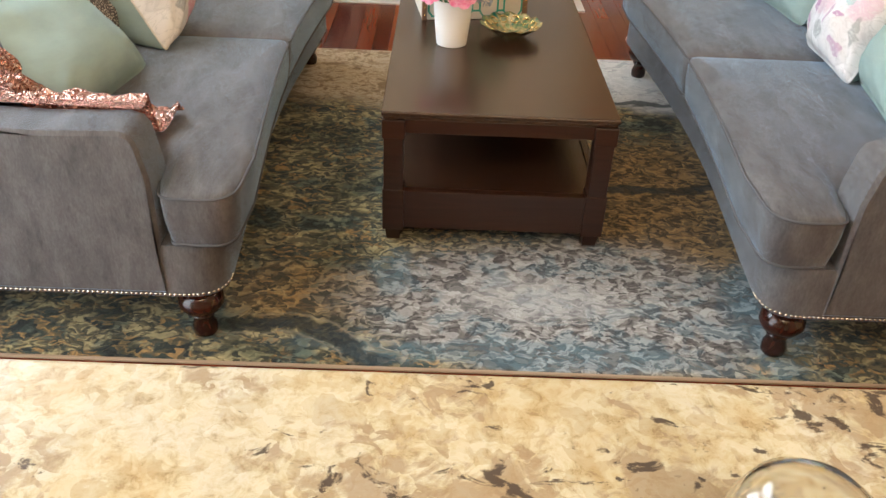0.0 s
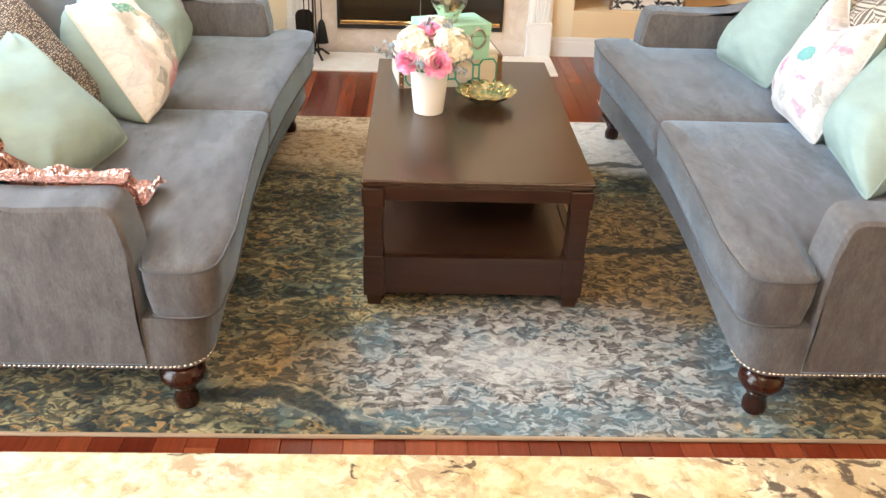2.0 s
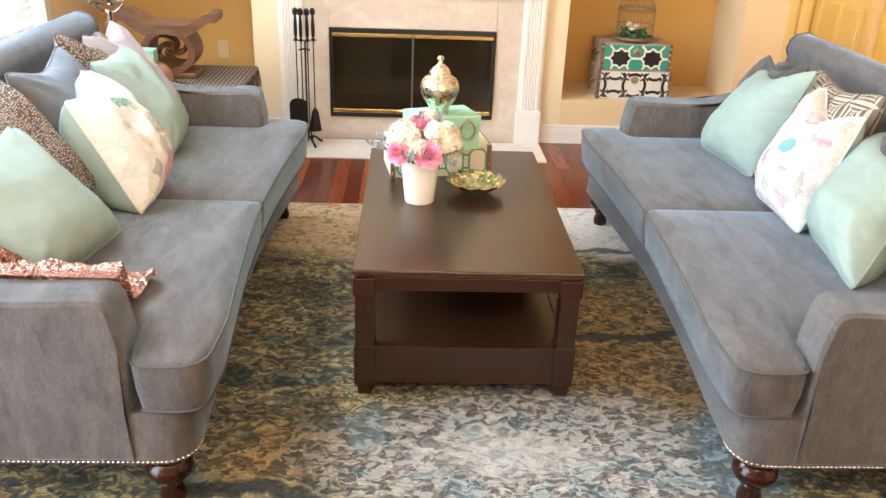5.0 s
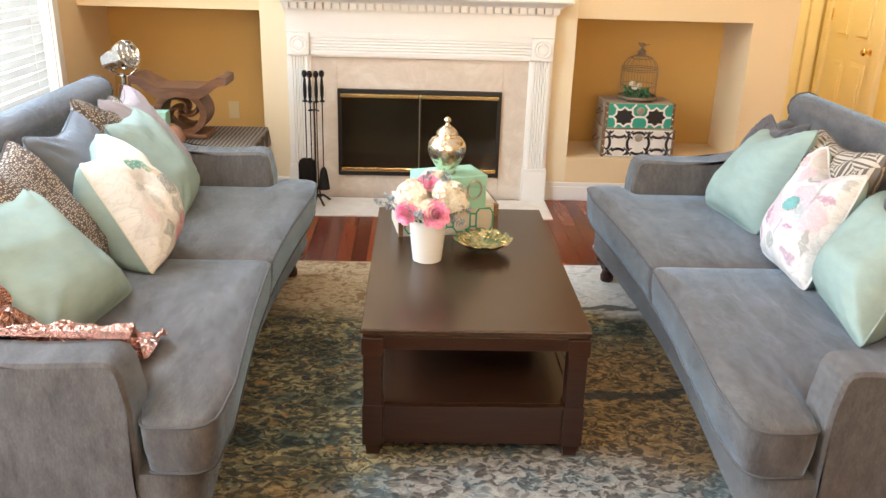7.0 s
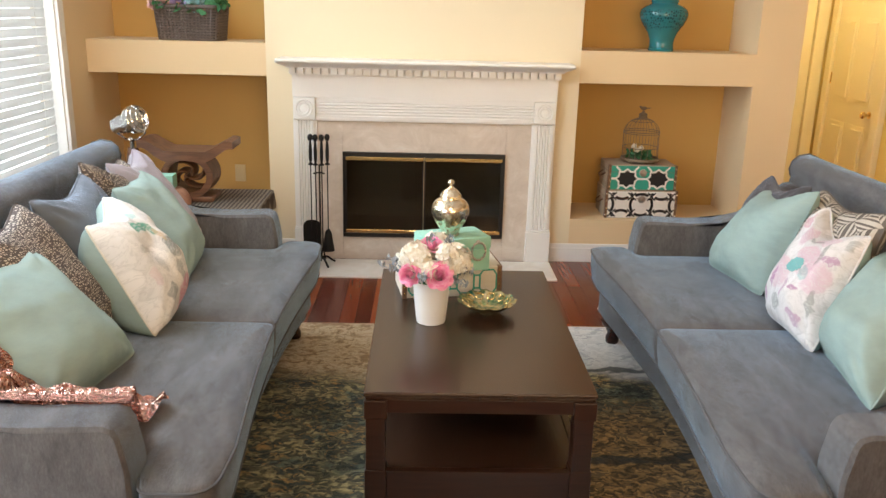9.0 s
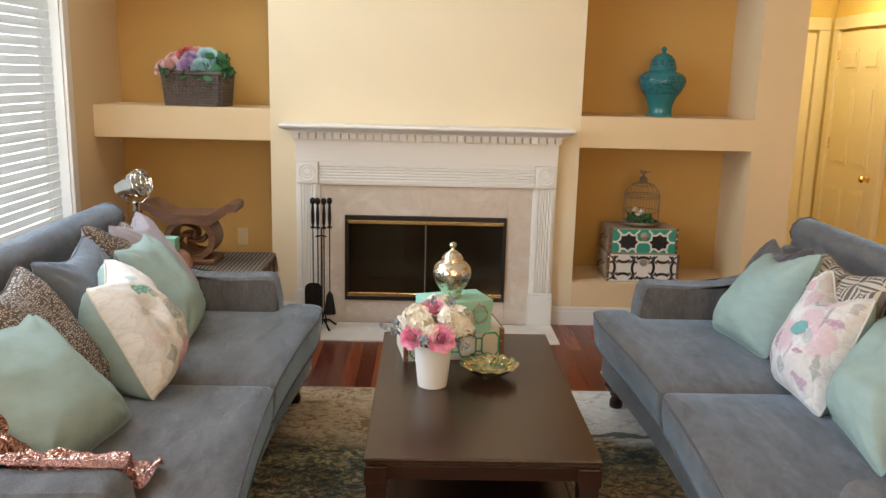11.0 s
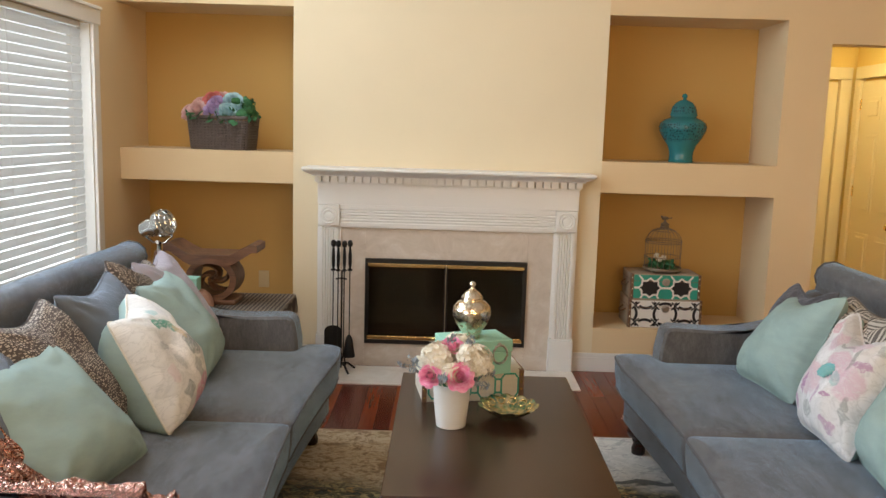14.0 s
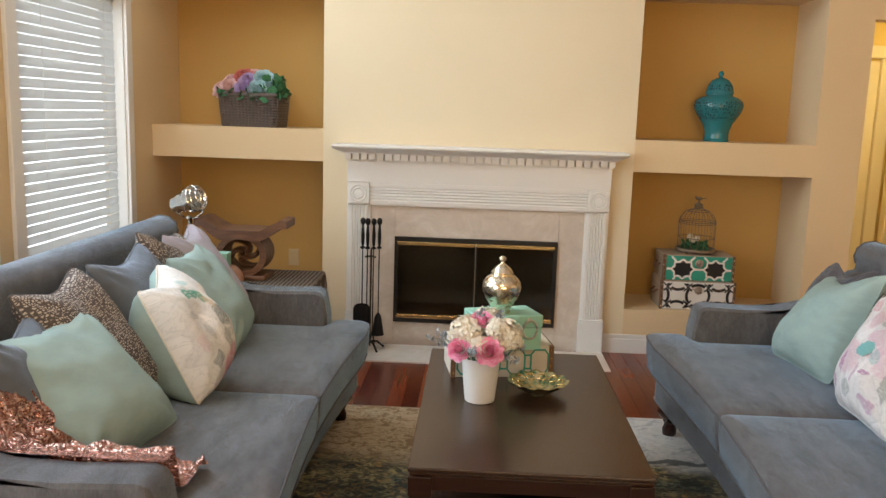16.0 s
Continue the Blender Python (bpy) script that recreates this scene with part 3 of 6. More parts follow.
M_FLORAL_PINK = floral("floral_cotton_pink", (0.65, 0.64, 0.645), (
    ((0.55, 0.36, 0.42), (0.36, 0.62), (0.17, 0.15), 0.75), ((0.55, 0.38, 0.44), (0.62, 0.36), (0.16, 0.14), 0.75), ((0.50, 0.30, 0.38), (0.66, 0.80), (0.10, 0.13), 0.6), (PLUM, (0.72, 0.30), (0.03, 0.09), 0.8),
    (PLUM, (0.30, 0.34), (0.09, 0.025), 0.8), (PLUM, (0.84, 0.16), (0.025, 0.08), 0.7), (GREY, (0.22, 0.72), (0.03, 0.12), 0.6), (GREY, (0.50, 0.16), (0.13, 0.04), 0.6),
    (PLUM, (0.20, 0.14), (0.08, 0.03), 0.6), ((0.55, 0.38, 0.46), (0.16, 0.50), (0.12, 0.14), 0.7), (GREY, (0.10, 0.30), (0.03, 0.11), 0.6), (PLUM, (0.12, 0.66), (0.08, 0.025), 0.7), ((0.55, 0.38, 0.46), (0.30, 0.88), (0.14, 0.08), 0.6), (AQUA, (0.30, 0.50), (0.05, 0.07), 0.5), (GREY, (0.05, 0.84), (0.04, 0.08), 0.5), (PLUM, (0.44, 0.30), (0.025, 0.09), 0.6), (AQUA, (0.86, 0.58), (0.04, 0.10), 0.6), (GREY, (0.46, 0.84), (0.11, 0.025), 0.6), (ROSE, (0.84, 0.86), (0.05, 0.09), 0.6)))
M_SEAM = cloth("cream_piping", (0.62, 0.58, 0.50), 500)
M_BLUEGREY = cloth("slate_velvet", (0.125, 0.142, 0.165), 700, 0.5, (0.6, 0.75, 1))
M_CHARCOAL = cloth("charcoal_velvet", (0.075, 0.073, 0.080), 700, 0.4, (0.7, 0.75, 0.9))
M_LAV = cloth("lavender_velvet", (0.31, 0.28, 0.31), 700, 0.3)

G_L, G_R = "pillows on the window sofa", "pillows on the hall sofa"
pillow((-0.980, 1.975, 0.53), (-0.915, 2.450, 0.53), (-1.258, 2.495, 0.852), (-1.330, 2.085, 0.838), 0.21, M_MINT, "plain mint green pillow with piped edges on the velvet sofa", G_L, seed=1, sag=0.03)
pillow((-0.890, 2.580, 0.53), (-0.935, 2.930, 0.53), (-1.155, 2.935, 0.925), (-1.130, 2.690, 0.872), 0.30, M_FLORAL, "cream floral pillow with a mint back and cream piping", G_L, M_MINT, M_SEAM, seed=2, sag=0.05)
pillow((-0.945, 3.131, 0.53), (-0.992, 3.575, 0.53), (-1.258, 3.561, 0.905), (-1.212, 3.167, 0.898), 0.20, M_MINT, "plain mint green pillow leaning on other pillows", G_L, seed=3, sag=0.03)
pillow((-1.086, 2.362, 0.53), (-1.076, 2.720, 0.53), (-1.331, 2.657, 0.962), (-1.355, 2.307, 0.935), 0.18, M_LEOPARD, "taupe pillow with pale animal spots", G_L, seed=4, sag=0.05)
pillow((-1.10, 2.74, 0.53), (-1.07, 3.15, 0.53), (-1.298, 3.113, 0.974), (-1.315, 2.704, 0.955), 0.19, M_BLUEGREY, "slate blue velvet pillow with piped edges", G_L, seed=5, sag=0.05)
pillow((-1.14, 3.16, 0.53), (-1.13, 3.60, 0.53), (-1.345, 3.640, 0.935), (-1.325, 3.145, 1.008), 0.17, M_LEOPARD, "taupe pillow with pale animal spots", G_L, seed=6)
pillow((-1.07, 3.42, 0.53), (-1.05, 3.80, 0.53), (-1.315, 3.740, 0.965), (-1.310, 3.380, 0.960), 0.17, M_LAV, "pale mauve grey velvet pillow", G_L, seed=7)
pillow((-1.13, 1.93, 0.53), (-1.12, 2.29, 0.53), (-1.320, 2.350, 0.875), (-1.290, 1.980, 0.900), 0.17, M_BLUEGREY, "slate blue velvet pillow with piped edges", G_L, seed=13)
pillow((1.381, 3.099, 0.53), (1.317, 3.542, 0.53), (1.612, 3.655, 0.847), (1.562, 3.115, 0.957), 0.22, M_MINT, "plain mint green pillow on the velvet sofa", G_R, seed=8)
pillow((1.330, 2.527, 0.53), (1.334, 2.915, 0.53), (1.545, 2.995, 0.924), (1.556, 2.690, 0.889), 0.23, M_FLORAL_PINK, "white floral pillow with a beaded teal centre and mint back", G_R, M_MINT, None, seed=9, sag=0.09)
medal = bmesh.new()
for k in range(70):
    r, a = 0.032 * math.sqrt((k + 0.5) / 70), 2.4 * k
    bmesh.ops.create_icosphere(medal, subdivisions=1, radius=0.0042, matrix=Matrix.Translation((r * math.cos(a), r * math.sin(a), 0.004 * math.cos(r * 40))))
M_BEAD = material("teal_bead", (0.22, 0.50, 0.52), 0.12, 0.3)
floral_r = [o for o in scene.objects if o.get("label", "").startswith("white floral pillow with a beaded")][0]
medal_ob = part("bead_medallion", medal, M_BEAD, floral_r, "round cluster of shiny teal beads", True)
face = [o for o in floral_r.children if o.name.startswith("front_cover")][0].data
mid = min(face.vertices, key=lambda v: (v.co - Vector((0, 0, 0.02))).length_squared + 4 * (v.co.z - 0.02) ** 2)
away = mid.normal if mid.normal.x < 0 else -mid.normal
medal_ob.matrix_local = Matrix.Translation(mid.co + away * 0.004) @ away.to_track_quat("Z", "Y").to_matrix().to_4x4()
pillow((1.310, 2.106, 0.53), (1.387, 2.588, 0.53), (1.680, 2.735, 0.832), (1.600, 2.330, 0.800), 0.24, M_MINT, "plain mint green pillow on the velvet sofa", G_R, seed=10, sag=0.03)
pillow((1.46, 3.26, 0.53), (1.44, 3.68, 0.53), (1.655, 3.790, 0.888), (1.633, 3.330, 0.935), 0.18, M_CHARCOAL, "charcoal velvet pillow with piped edges", G_R, seed=11)
pillow((1.46, 2.66, 0.53), (1.46, 3.14, 0.53), (1.650, 3.265, 0.935), (1.635, 2.737, 0.955), 0.17, M_KEY, "taupe pillow with a white greek-key pattern", G_R, seed=12, sag=0.04)
pillow((1.49, 2.16, 0.53), (1.49, 2.58, 0.53), (1.675, 2.640, 0.935), (1.660, 2.200, 0.925), 0.17, M_CHARCOAL, "charcoal velvet pillow with piped edges", G_R, seed=14)

# ---- rug ----
def rug_material():
    m = material("swirled_rug_pile", (0.2, 0.18, 0.15), 0.95, 0, 0.1)
    v = coords(m)
    wn_ = node(m, "ShaderNodeTexNoise", Scale=5.0, Detail=3.0)
    link(m, v, wn_.inputs["Vector"])
    off = m.node_tree.nodes.new("ShaderNodeVectorMath")
    off.operation = "MULTIPLY_ADD"
    link(m, wn_.outputs["Color"], off.inputs[0])
    off.inputs[1].default_value, off.inputs[2].default_value = (0.20, 0.18, 0), (-0.10, -0.09, 0)
    add = m.node_tree.nodes.new("ShaderNodeVectorMath")
    link(m, v, add.inputs[0])
    link(m, off.outputs[0], add.inputs[1])
    w = add.outputs[0]
    # brush-dab cells with wavy outlines, each in one tone
    wob = node(m, "ShaderNodeTexNoise", Scale=17.0, Detail=3.0)
    link(m, v, wob.inputs["Vector"])
    wave = m.node_tree.nodes.new("ShaderNodeVectorMath")
    wave.operation = "MULTIPLY_ADD"
    link(m, wob.outputs["Color"], wave.inputs[0])
    wave.inputs[1].default_value = (0.085, 0.070, 0)
    link(m, v, wave.inputs[2])
    dab = cell_pattern(m, scaled(m, wave.outputs[0], (1, 1.55, 1)), 40.0).outputs["Position"]
    dab = mixed(m, 0.62, scaled(m, wave.outputs[0], (1, 1.55, 1)), dab)
    f = noise_fac(m, scaled(m, dab, (1, 1.1, 1), (0, 0, 0), (0, 0, 0.5)), 13, 2.6, 0.55, 0.5)
    fine = noise_fac(m, scaled(m, dab, (1, 1.0, 1), (3, 7, 0), (0, 0, -0.6)), 30, 2.2, 0.5, 0.3)
    where = ramp(m, noise_fac(m, scaled(m, v, (1, 1, 1), (1, 8, 0)), 4.0, 2, 0.5, 0.6), [(0.44, (0.15, 0.15, 0.15)), (0.56, (0.85, 0.85, 0.85))])
    f = mixed(m, where, f, fine)
    f = math_node(m, "ADD", math_node(m, "MULTIPLY", f, 1.9), -0.45)
    g = noise_fac(m, scaled(m, v, (1, 1.3, 1), (4, 2, 0)), 8, 3, 0.6, 0.6)
    dark_a = ramp(m, f, [(0.30, (0.24, 0.19, 0.115)), (0.36, (0.12, 0.095, 0.058)), (0.43, (0.024, 0.026, 0.024)), (0.50, (0.050, 0.044, 0.030)), (0.55, (0.13, 0.102, 0.060)), (0.61, (0.27, 0.215, 0.130)), (0.69, (0.08, 0.066, 0.044))])
    dark_b = ramp(m, f, [(0.32, (0.010, 0.014, 0.016)), (0.43, (0.030, 0.040, 0.040)), (0.50, (0.080, 0.056, 0.032)), (0.56, (0.26, 0.145, 0.062)), (0.62, (0.060, 0.050, 0.034)), (0.70, (0.014, 0.020, 0.022))])
    dark_c = ramp(m, f, [(0.34, (0.080, 0.096, 0.088)), (0.42, (0.018, 0.027, 0.030)), (0.52, (0.010, 0.015, 0.017)), (0.60, (0.052, 0.064, 0.060)), (0.68, (0.120, 0.125, 0.098))])
    dark = mixed(m, ramp(m, g, [(0.48, (0, 0, 0)), (0.55, (1, 1, 1))]), dark_a, dark_b)
    dark = mixed(m, ramp(m, noise_fac(m, scaled(m, v, (1, 1.2, 1), (9, 5, 0)), 4.5, 4, 0.6, 0.5), [(0.54, (0, 0, 0)), (0.62, (1, 1, 1))]), dark, dark_c)
    light_a = ramp(m, f, [(0.29, (0.36, 0.35, 0.34)), (0.36, (0.17, 0.155, 0.145)), (0.43, (0.060, 0.056, 0.055)), (0.48, (0.15, 0.14, 0.132)), (0.54, (0.27, 0.26, 0.25)), (0.60, (0.46, 0.45, 0.43)), (0.67, (0.24, 0.225, 0.21)), (0.72, (0.48, 0.48, 0.47))])
    light_b = ramp(m, f, [(0.31, (0.33, 0.37, 0.38)), (0.38, (0.11, 0.145, 0.165)), (0.45, (0.045, 0.060, 0.070)), (0.52, (0.15, 0.195, 0.215)), (0.60, (0.40, 0.43, 0.43)), (0.68, (0.16, 0.19, 0.205))])
    light = mixed(m, ramp(m, g, [(0.50, (0, 0, 0)), (0.58, (1, 1, 1))]), light_a, light_b)
    tan = ramp(m, f, [(0.32, (0.19, 0.125, 0.06)), (0.40, (0.060, 0.042, 0.024)), (0.46, (0.030, 0.026, 0.018)), (0.53, (0.13, 0.085, 0.042)), (0.60, (0.31, 0.20, 0.09)), (0.67, (0.10, 0.072, 0.042))])
    cream = ramp(m, f, [(0.35, (0.26, 0.18, 0.10)), (0.44, (0.46, 0.36, 0.23)), (0.52, (0.56, 0.46, 0.32)), (0.57, (0.34, 0.25, 0.15)), (0.64, (0.52, 0.43, 0.30))])
    ivory = ramp(m, f, [(0.35, (0.36, 0.37, 0.37)), (0.5, (0.58, 0.575, 0.55)), (0.65, (0.48, 0.48, 0.465))])
    blue = ramp(m, f, [(0.36, (0.02, 0.045, 0.06)), (0.45, (0.13, 0.22, 0.26)), (0.5, (0.05, 0.095, 0.12)), (0.58, (0.26, 0.36, 0.40)), (0.66, (0.08, 0.14, 0.175))])
    teal = ramp(m, g, [(0.4, (0.010, 0.016, 0.019)), (0.6, (0.024, 0.040, 0.048))])
    light = mixed(m, 1.0, light, (0.88, 0.87, 0.85), "MULTIPLY")
    broad = ramp(m, noise_fac(m, scaled(m, v, (1, 1.4, 1), (6, 1, 0)), 4.2, 3, 0.55, 0.8), [(0.38, (0.50, 0.56, 0.58)), (0.50, (1.05, 1.02, 0.98)), (0.62, (1.25, 1.2, 1.12))])
    dark = mixed(m, 1.0, mixed(m, 1.0, dark, (1.55, 1.75, 1.65), "MULTIPLY"), broad, "MULTIPLY")
    tan = mixed(m, 1.0, tan, (1.5, 1.5, 1.38), "MULTIPLY")
    c = dark
    c = mixed(m, blob(m, w, (0.95, 2.55), (0.55, 0.62)), c, tan)
    c = mixed(m, math_node(m, "MULTIPLY", blob(m, w, (-0.35, 2.0), (0.28, 0.16)), 0.6), c, tan)
    c = mixed(m, blob(m, w, (0.42, 1.97), (0.72, 0.36)), c, light)
    c = mixed(m, math_node(m, "MULTIPLY", blob(m, w, (0.33, 1.98), (0.26, 0.10), 1.4, 0.3), 0.45), c, ivory)
    c = mixed(m, math_node(m, "MULTIPLY", blob(m, w, (0.2, 1.73), (0.62, 0.06)), 0.55), c, blue)
    c = mixed(m, math_node(m, "MULTIPLY", blob(m, w, (1.02, 1.95), (0.12, 0.34)), 0.7), c, blue)
    c = mixed(m, math_node(m, "MULTIPLY", blob(m, w, (-0.12, 2.13), (0.07, 0.12)), 0.55), c, blue)
    c = mixed(m, blob(m, w, (-0.1, 4.0), (1.2, 0.62), 1.12, 0.85), c, cream)
    c = mixed(m, blob(m, w, (1.1, 3.95), (0.66, 0.55), 1.1, 0.92), c, ivory)
    # dark sweeping bands with a pale rim
    for centre, rad, width, rim, lim in (((-0.62, 1.40), (0.62, 0.44), 0.10, True, ((-0.33, 1.77), (0.33, 0.19))), ((0.9, 4.1), (0.8, 0.62), 0.05, False, ((0.95, 3.5), (0.5, 0.35))), ((0.7, 3.6), (1.0, 0.92), 0.04, False, ((0.95, 2.75), (0.5, 0.3)))):
        vv = scaled(m, w, (1 / rad[0], 1 / rad[1], 0), (-centre[0] / rad[0], -centre[1] / rad[1], 0))
        ln = m.node_tree.nodes.new("ShaderNodeVectorMath")
        ln.operation = "LENGTH"
        link(m, vv, ln.inputs[0])
        dist = math_node(m, "ABSOLUTE", math_node(m, "SUBTRACT", ln.outputs["Value"], 1.0))
        band = ramp(m, dist, [(width * 0.55, (1, 1, 1)), (width * 0.85, (0, 0, 0))])
        within = blob(m, v, *lim)
        band = math_node(m, "MULTIPLY", band, within)
        if rim:
            edge = ramp(m, dist, [(width * 0.8, (0, 0, 0)), (width * 0.95, (1, 1, 1)), (width * 1.15, (0, 0, 0))])
            edge = math_node(m, "MULTIPLY", edge, within)
            c = mixed(m, math_node(m, "MULTIPLY", edge, 0.5), c, (0.30, 0.27, 0.20))
        c = mixed(m, math_node(m, "MULTIPLY", band, 0.85), c, teal)
    # thin dark contour lines between the swirls
    line = math_node(m, "ABSOLUTE", math_node(m, "SUBTRACT", math_node(m, "FRACT", math_node(m, "MULTIPLY", f, 6.0)), 0.5))
    lines = ramp(m, line, [(0.03, (0.28, 0.26, 0.25)), (0.10, (1, 1, 1))])
    c = mixed(m, math_node(m, "MULTIPLY", ramp(m, noise_fac(m, v, 6, 2), [(0.42, (0.0, 0.0, 0.0)), (0.6, (0.8, 0.8, 0.8))]), 0.55), c, lines, "MULTIPLY")
    link(m, c, bsdf(m).inputs["Base Color"])
    h = math_node(m, "ADD", math_node(m, "MULTIPLY", noise_fac(m, v, 420, 2), 0.5), f)
    relief(m, h, 0.6, 0.004)
    bsdf(m).inputs["Sheen Weight"].default_value = 0.2
    return m


rug = tagged(new("rug"), "abstract rug in taupe, teal and ivory swirls on the wood floor", "rug")
part("rug_body", box(-1.75, 2.0, 1.670, 4.035, 0.0, 0.013, 0.004), rug_material(), rug)
bind = cloth("beige_binding", (0.36, 0.27, 0.19), 500)
for y in (1.667, 4.038):
    part("binding", tube([(-1.75, y, 0.0065), (2.0, y, 0.0065)], 0.0062, 8), bind, rug, "stitched beige edge binding")


# ---- breakfast bar ----
def granite():
    m = material("cream_granite", (0.6, 0.5, 0.36), 0.22, 0, 0.25)
    v = coords(m)
    big = noise_fac(m, v, 8, 6, 0.62, 0.6)
    c = ramp(m, big, [(0.30, (0.43, 0.31, 0.17)), (0.42, (0.49, 0.40, 0.26)), (0.52, (0.54, 0.48, 0.36)), (0.64, (0.51, 0.46, 0.37)), (0.74, (0.56, 0.53, 0.46))])
    wv = node(m, "ShaderNodeTexNoise", Scale=30.0, Detail=3.0)
    link(m, v, wv.inputs["Vector"])
    ad = m.node_tree.nodes.new("ShaderNodeVectorMath")
    ad.operation = "MULTIPLY_ADD"
    link(m, wv.outputs["Color"], ad.inputs[0])
    ad.inputs[1].default_value = (0.06, 0.06, 0)
    link(m, v, ad.inputs[2])
    cells = cell_pattern(m, ad.outputs[0], 75)
    sepc = m.node_tree.nodes.new("ShaderNodeSeparateColor")
    link(m, cells.outputs["Color"], sepc.inputs[0])
    c = mixed(m, 0.42, c, ramp(m, sepc.outputs[0], [(0.1, (0.66, 0.55, 0.38)), (0.4, (0.95, 0.90, 0.80)), (0.8, (1, 1, 1))]), "MULTIPLY")
    c = mixed(m, 0.75, c, ramp(m, noise_fac(m, v, 60, 6, 0.75, 0.5), [(0.34, (0.52, 0.42, 0.28)), (0.45, (0.88, 0.82, 0.70)), (0.56, (1, 1, 1)), (0.66, (1, 1, 1)), (0.72, (0.80, 0.74, 0.66))]), "MULTIPLY")
    # grey-brown mineral clusters, thicker towards one end of the bar
    sep = m.node_tree.nodes.new("ShaderNodeSeparateXYZ")
    link(m, v, sep.inputs[0])
    cluster = noise_fac(m, scaled(m, v, (1, 1, 1), (2.35, 1.1, 0)), 7.5, 4, 0.55)
    lean = math_node(m, "MULTIPLY", sep.outputs[0], 0.16)
    brown = math_node(m, "MULTIPLY", math_node(m, "ADD", math_node(m, "MULTIPLY", sepc.outputs[1], 0.4), math_node(m, "MULTIPLY", noise_fac(m, v, 34, 6, 0.68, 1.0), 1.6)), 0.34)
    amount = math_node(m, "ADD", math_node(m, "ADD", cluster, lean), brown)
    mask = ramp(m, amount, [(0.87, (0, 0, 0)), (0.95, (1, 1, 1))])
    c = mixed(m, math_node(m, "MULTIPLY", mask, 0.7), c, (0.27, 0.185, 0.115))
    fleck = math_node(m, "ADD", math_node(m, "ADD", noise_fac(m, scaled(m, v, (1, 1.5, 1), (0, 0, 0), (0, 0, 0.6)), 30, 5, 0.62, 0.6), math_node(m, "MULTIPLY", cluster, 0.55)), lean)
    c = mixed(m, math_node(m, "MULTIPLY", ramp(m, fleck, [(0.90, (0, 0, 0)), (0.95, (1, 1, 1))]), 0.9), c, (0.05, 0.034, 0.028))
    c = mixed(m, 1.0, c, (0.93, 1.0, 1.02), "MULTIPLY")
    link(m, c, bsdf(m).inputs["Base Color"])
    relief(m, big, 0.03, 0.001)
    return m


structure("bar_wall", box(-2.0, 2.0, -0.05, 0.2, 0, 0.998), M_WALL, "cream half wall under the breakfast bar")
tagged(part("countertop", box(-2.0, 2.0, -0.40, 0.541, 0.998, 1.03, 0.008, 3), granite()), "cream and gold granite countertop with dark flecks", "countertop", "", "structure")


def glass(name, colour=(1, 1, 1), rough=0.0):
    m = material(name, colour, rough)
    bsdf(m).inputs["Transmission Weight"].default_value = 1.0
    bsdf(m).inputs["IOR"].default_value = 1.45
    return m


M_GLASS = glass("clear_glass", (0.97, 0.97, 0.95))
cover = thing("glass_dome", (0.235, 0.325, 1.031), "clear glass dome with a chrome rim on the granite counter", "dome")
part("dome", lathe([(0.052, 0.0), (0.052, 0.05), (0.049, 0.075), (0.041, 0.095), (0.026, 0.109), (0.010, 0.114), (0.0005, 0.1145), (0.0005, 0.112), (0.010, 0.1115), (0.025, 0.1065), (0.039, 0.093), (0.0465, 0.074), (0.0495, 0.05), (0.0495, 0.0)], 40), M_GLASS, cover, "", True)
part("rim", tube([(0.052 * math.cos(a * math.pi / 20), 0.052 * math.sin(a * math.pi / 20), 0.004) for a in range(40)], 0.004, 8, True), M_CHROME, cover, "chrome ring", True)

# ---- fireplace ----
M_MARBLE = material("beige_marble", (0.56, 0.48, 0.40), 0.25)
_v = coords(M_MARBLE)
_f = noise_fac(M_MARBLE, _v, 6, 8, 0.65, 1.5)
link(M_MARBLE, ramp(M_MARBLE, _f, [(0.3, (0.52, 0.44, 0.36)), (0.55, (0.60, 0.52, 0.44)), (0.7, (0.66, 0.60, 0.53))]), bsdf(M_MARBLE).inputs["Base Color"])
M_PALE = material("pale_marble", (0.66, 0.62, 0.56), 0.2)
_f = noise_fac(M_PALE, coords(M_PALE), 5, 8, 0.65, 1.5)
link(M_PALE, ramp(M_PALE, _f, [(0.3, (0.60, 0.55, 0.48)), (0.7, (0.70, 0.67, 0.62))]), bsdf(M_PALE).inputs["Base Color"])
FX = 0.012


def fluted(width, length, depth, count, bm=None):
    """A strip along z with rounded flutes on its -y face, from 0 to length, centred on x."""
    pts = [(-width / 2, 0), (-width / 2, -depth)]
    margin = width * 0.12
    w = (width - 2 * margin) / count
    for k in range(count):
        x = -width / 2 + margin + k * w
        for t in (0.12, 0.28, 0.5, 0.72, 0.88):
            pts.append((x + w * t, -depth + 0.009 * math.sin(math.pi * (t - 0.12) / 0.76)))
    pts += [(width / 2, -depth), (width / 2, 0)]
    bm = bm or bmesh.new()
    lo = [bm.verts.new((x, y, 0)) for x, y in pts]
    hi = [bm.verts.new((x, y, length)) for x, y in pts]
    n = len(pts)
    for i in range(n):
        j = (i + 1) % n
        bm.faces.new((lo[i], lo[j], hi[j], hi[i]))
    bmesh.ops.triangulate(bm, faces=[bm.faces.new(lo), bm.faces.new(hi)])
    return bm


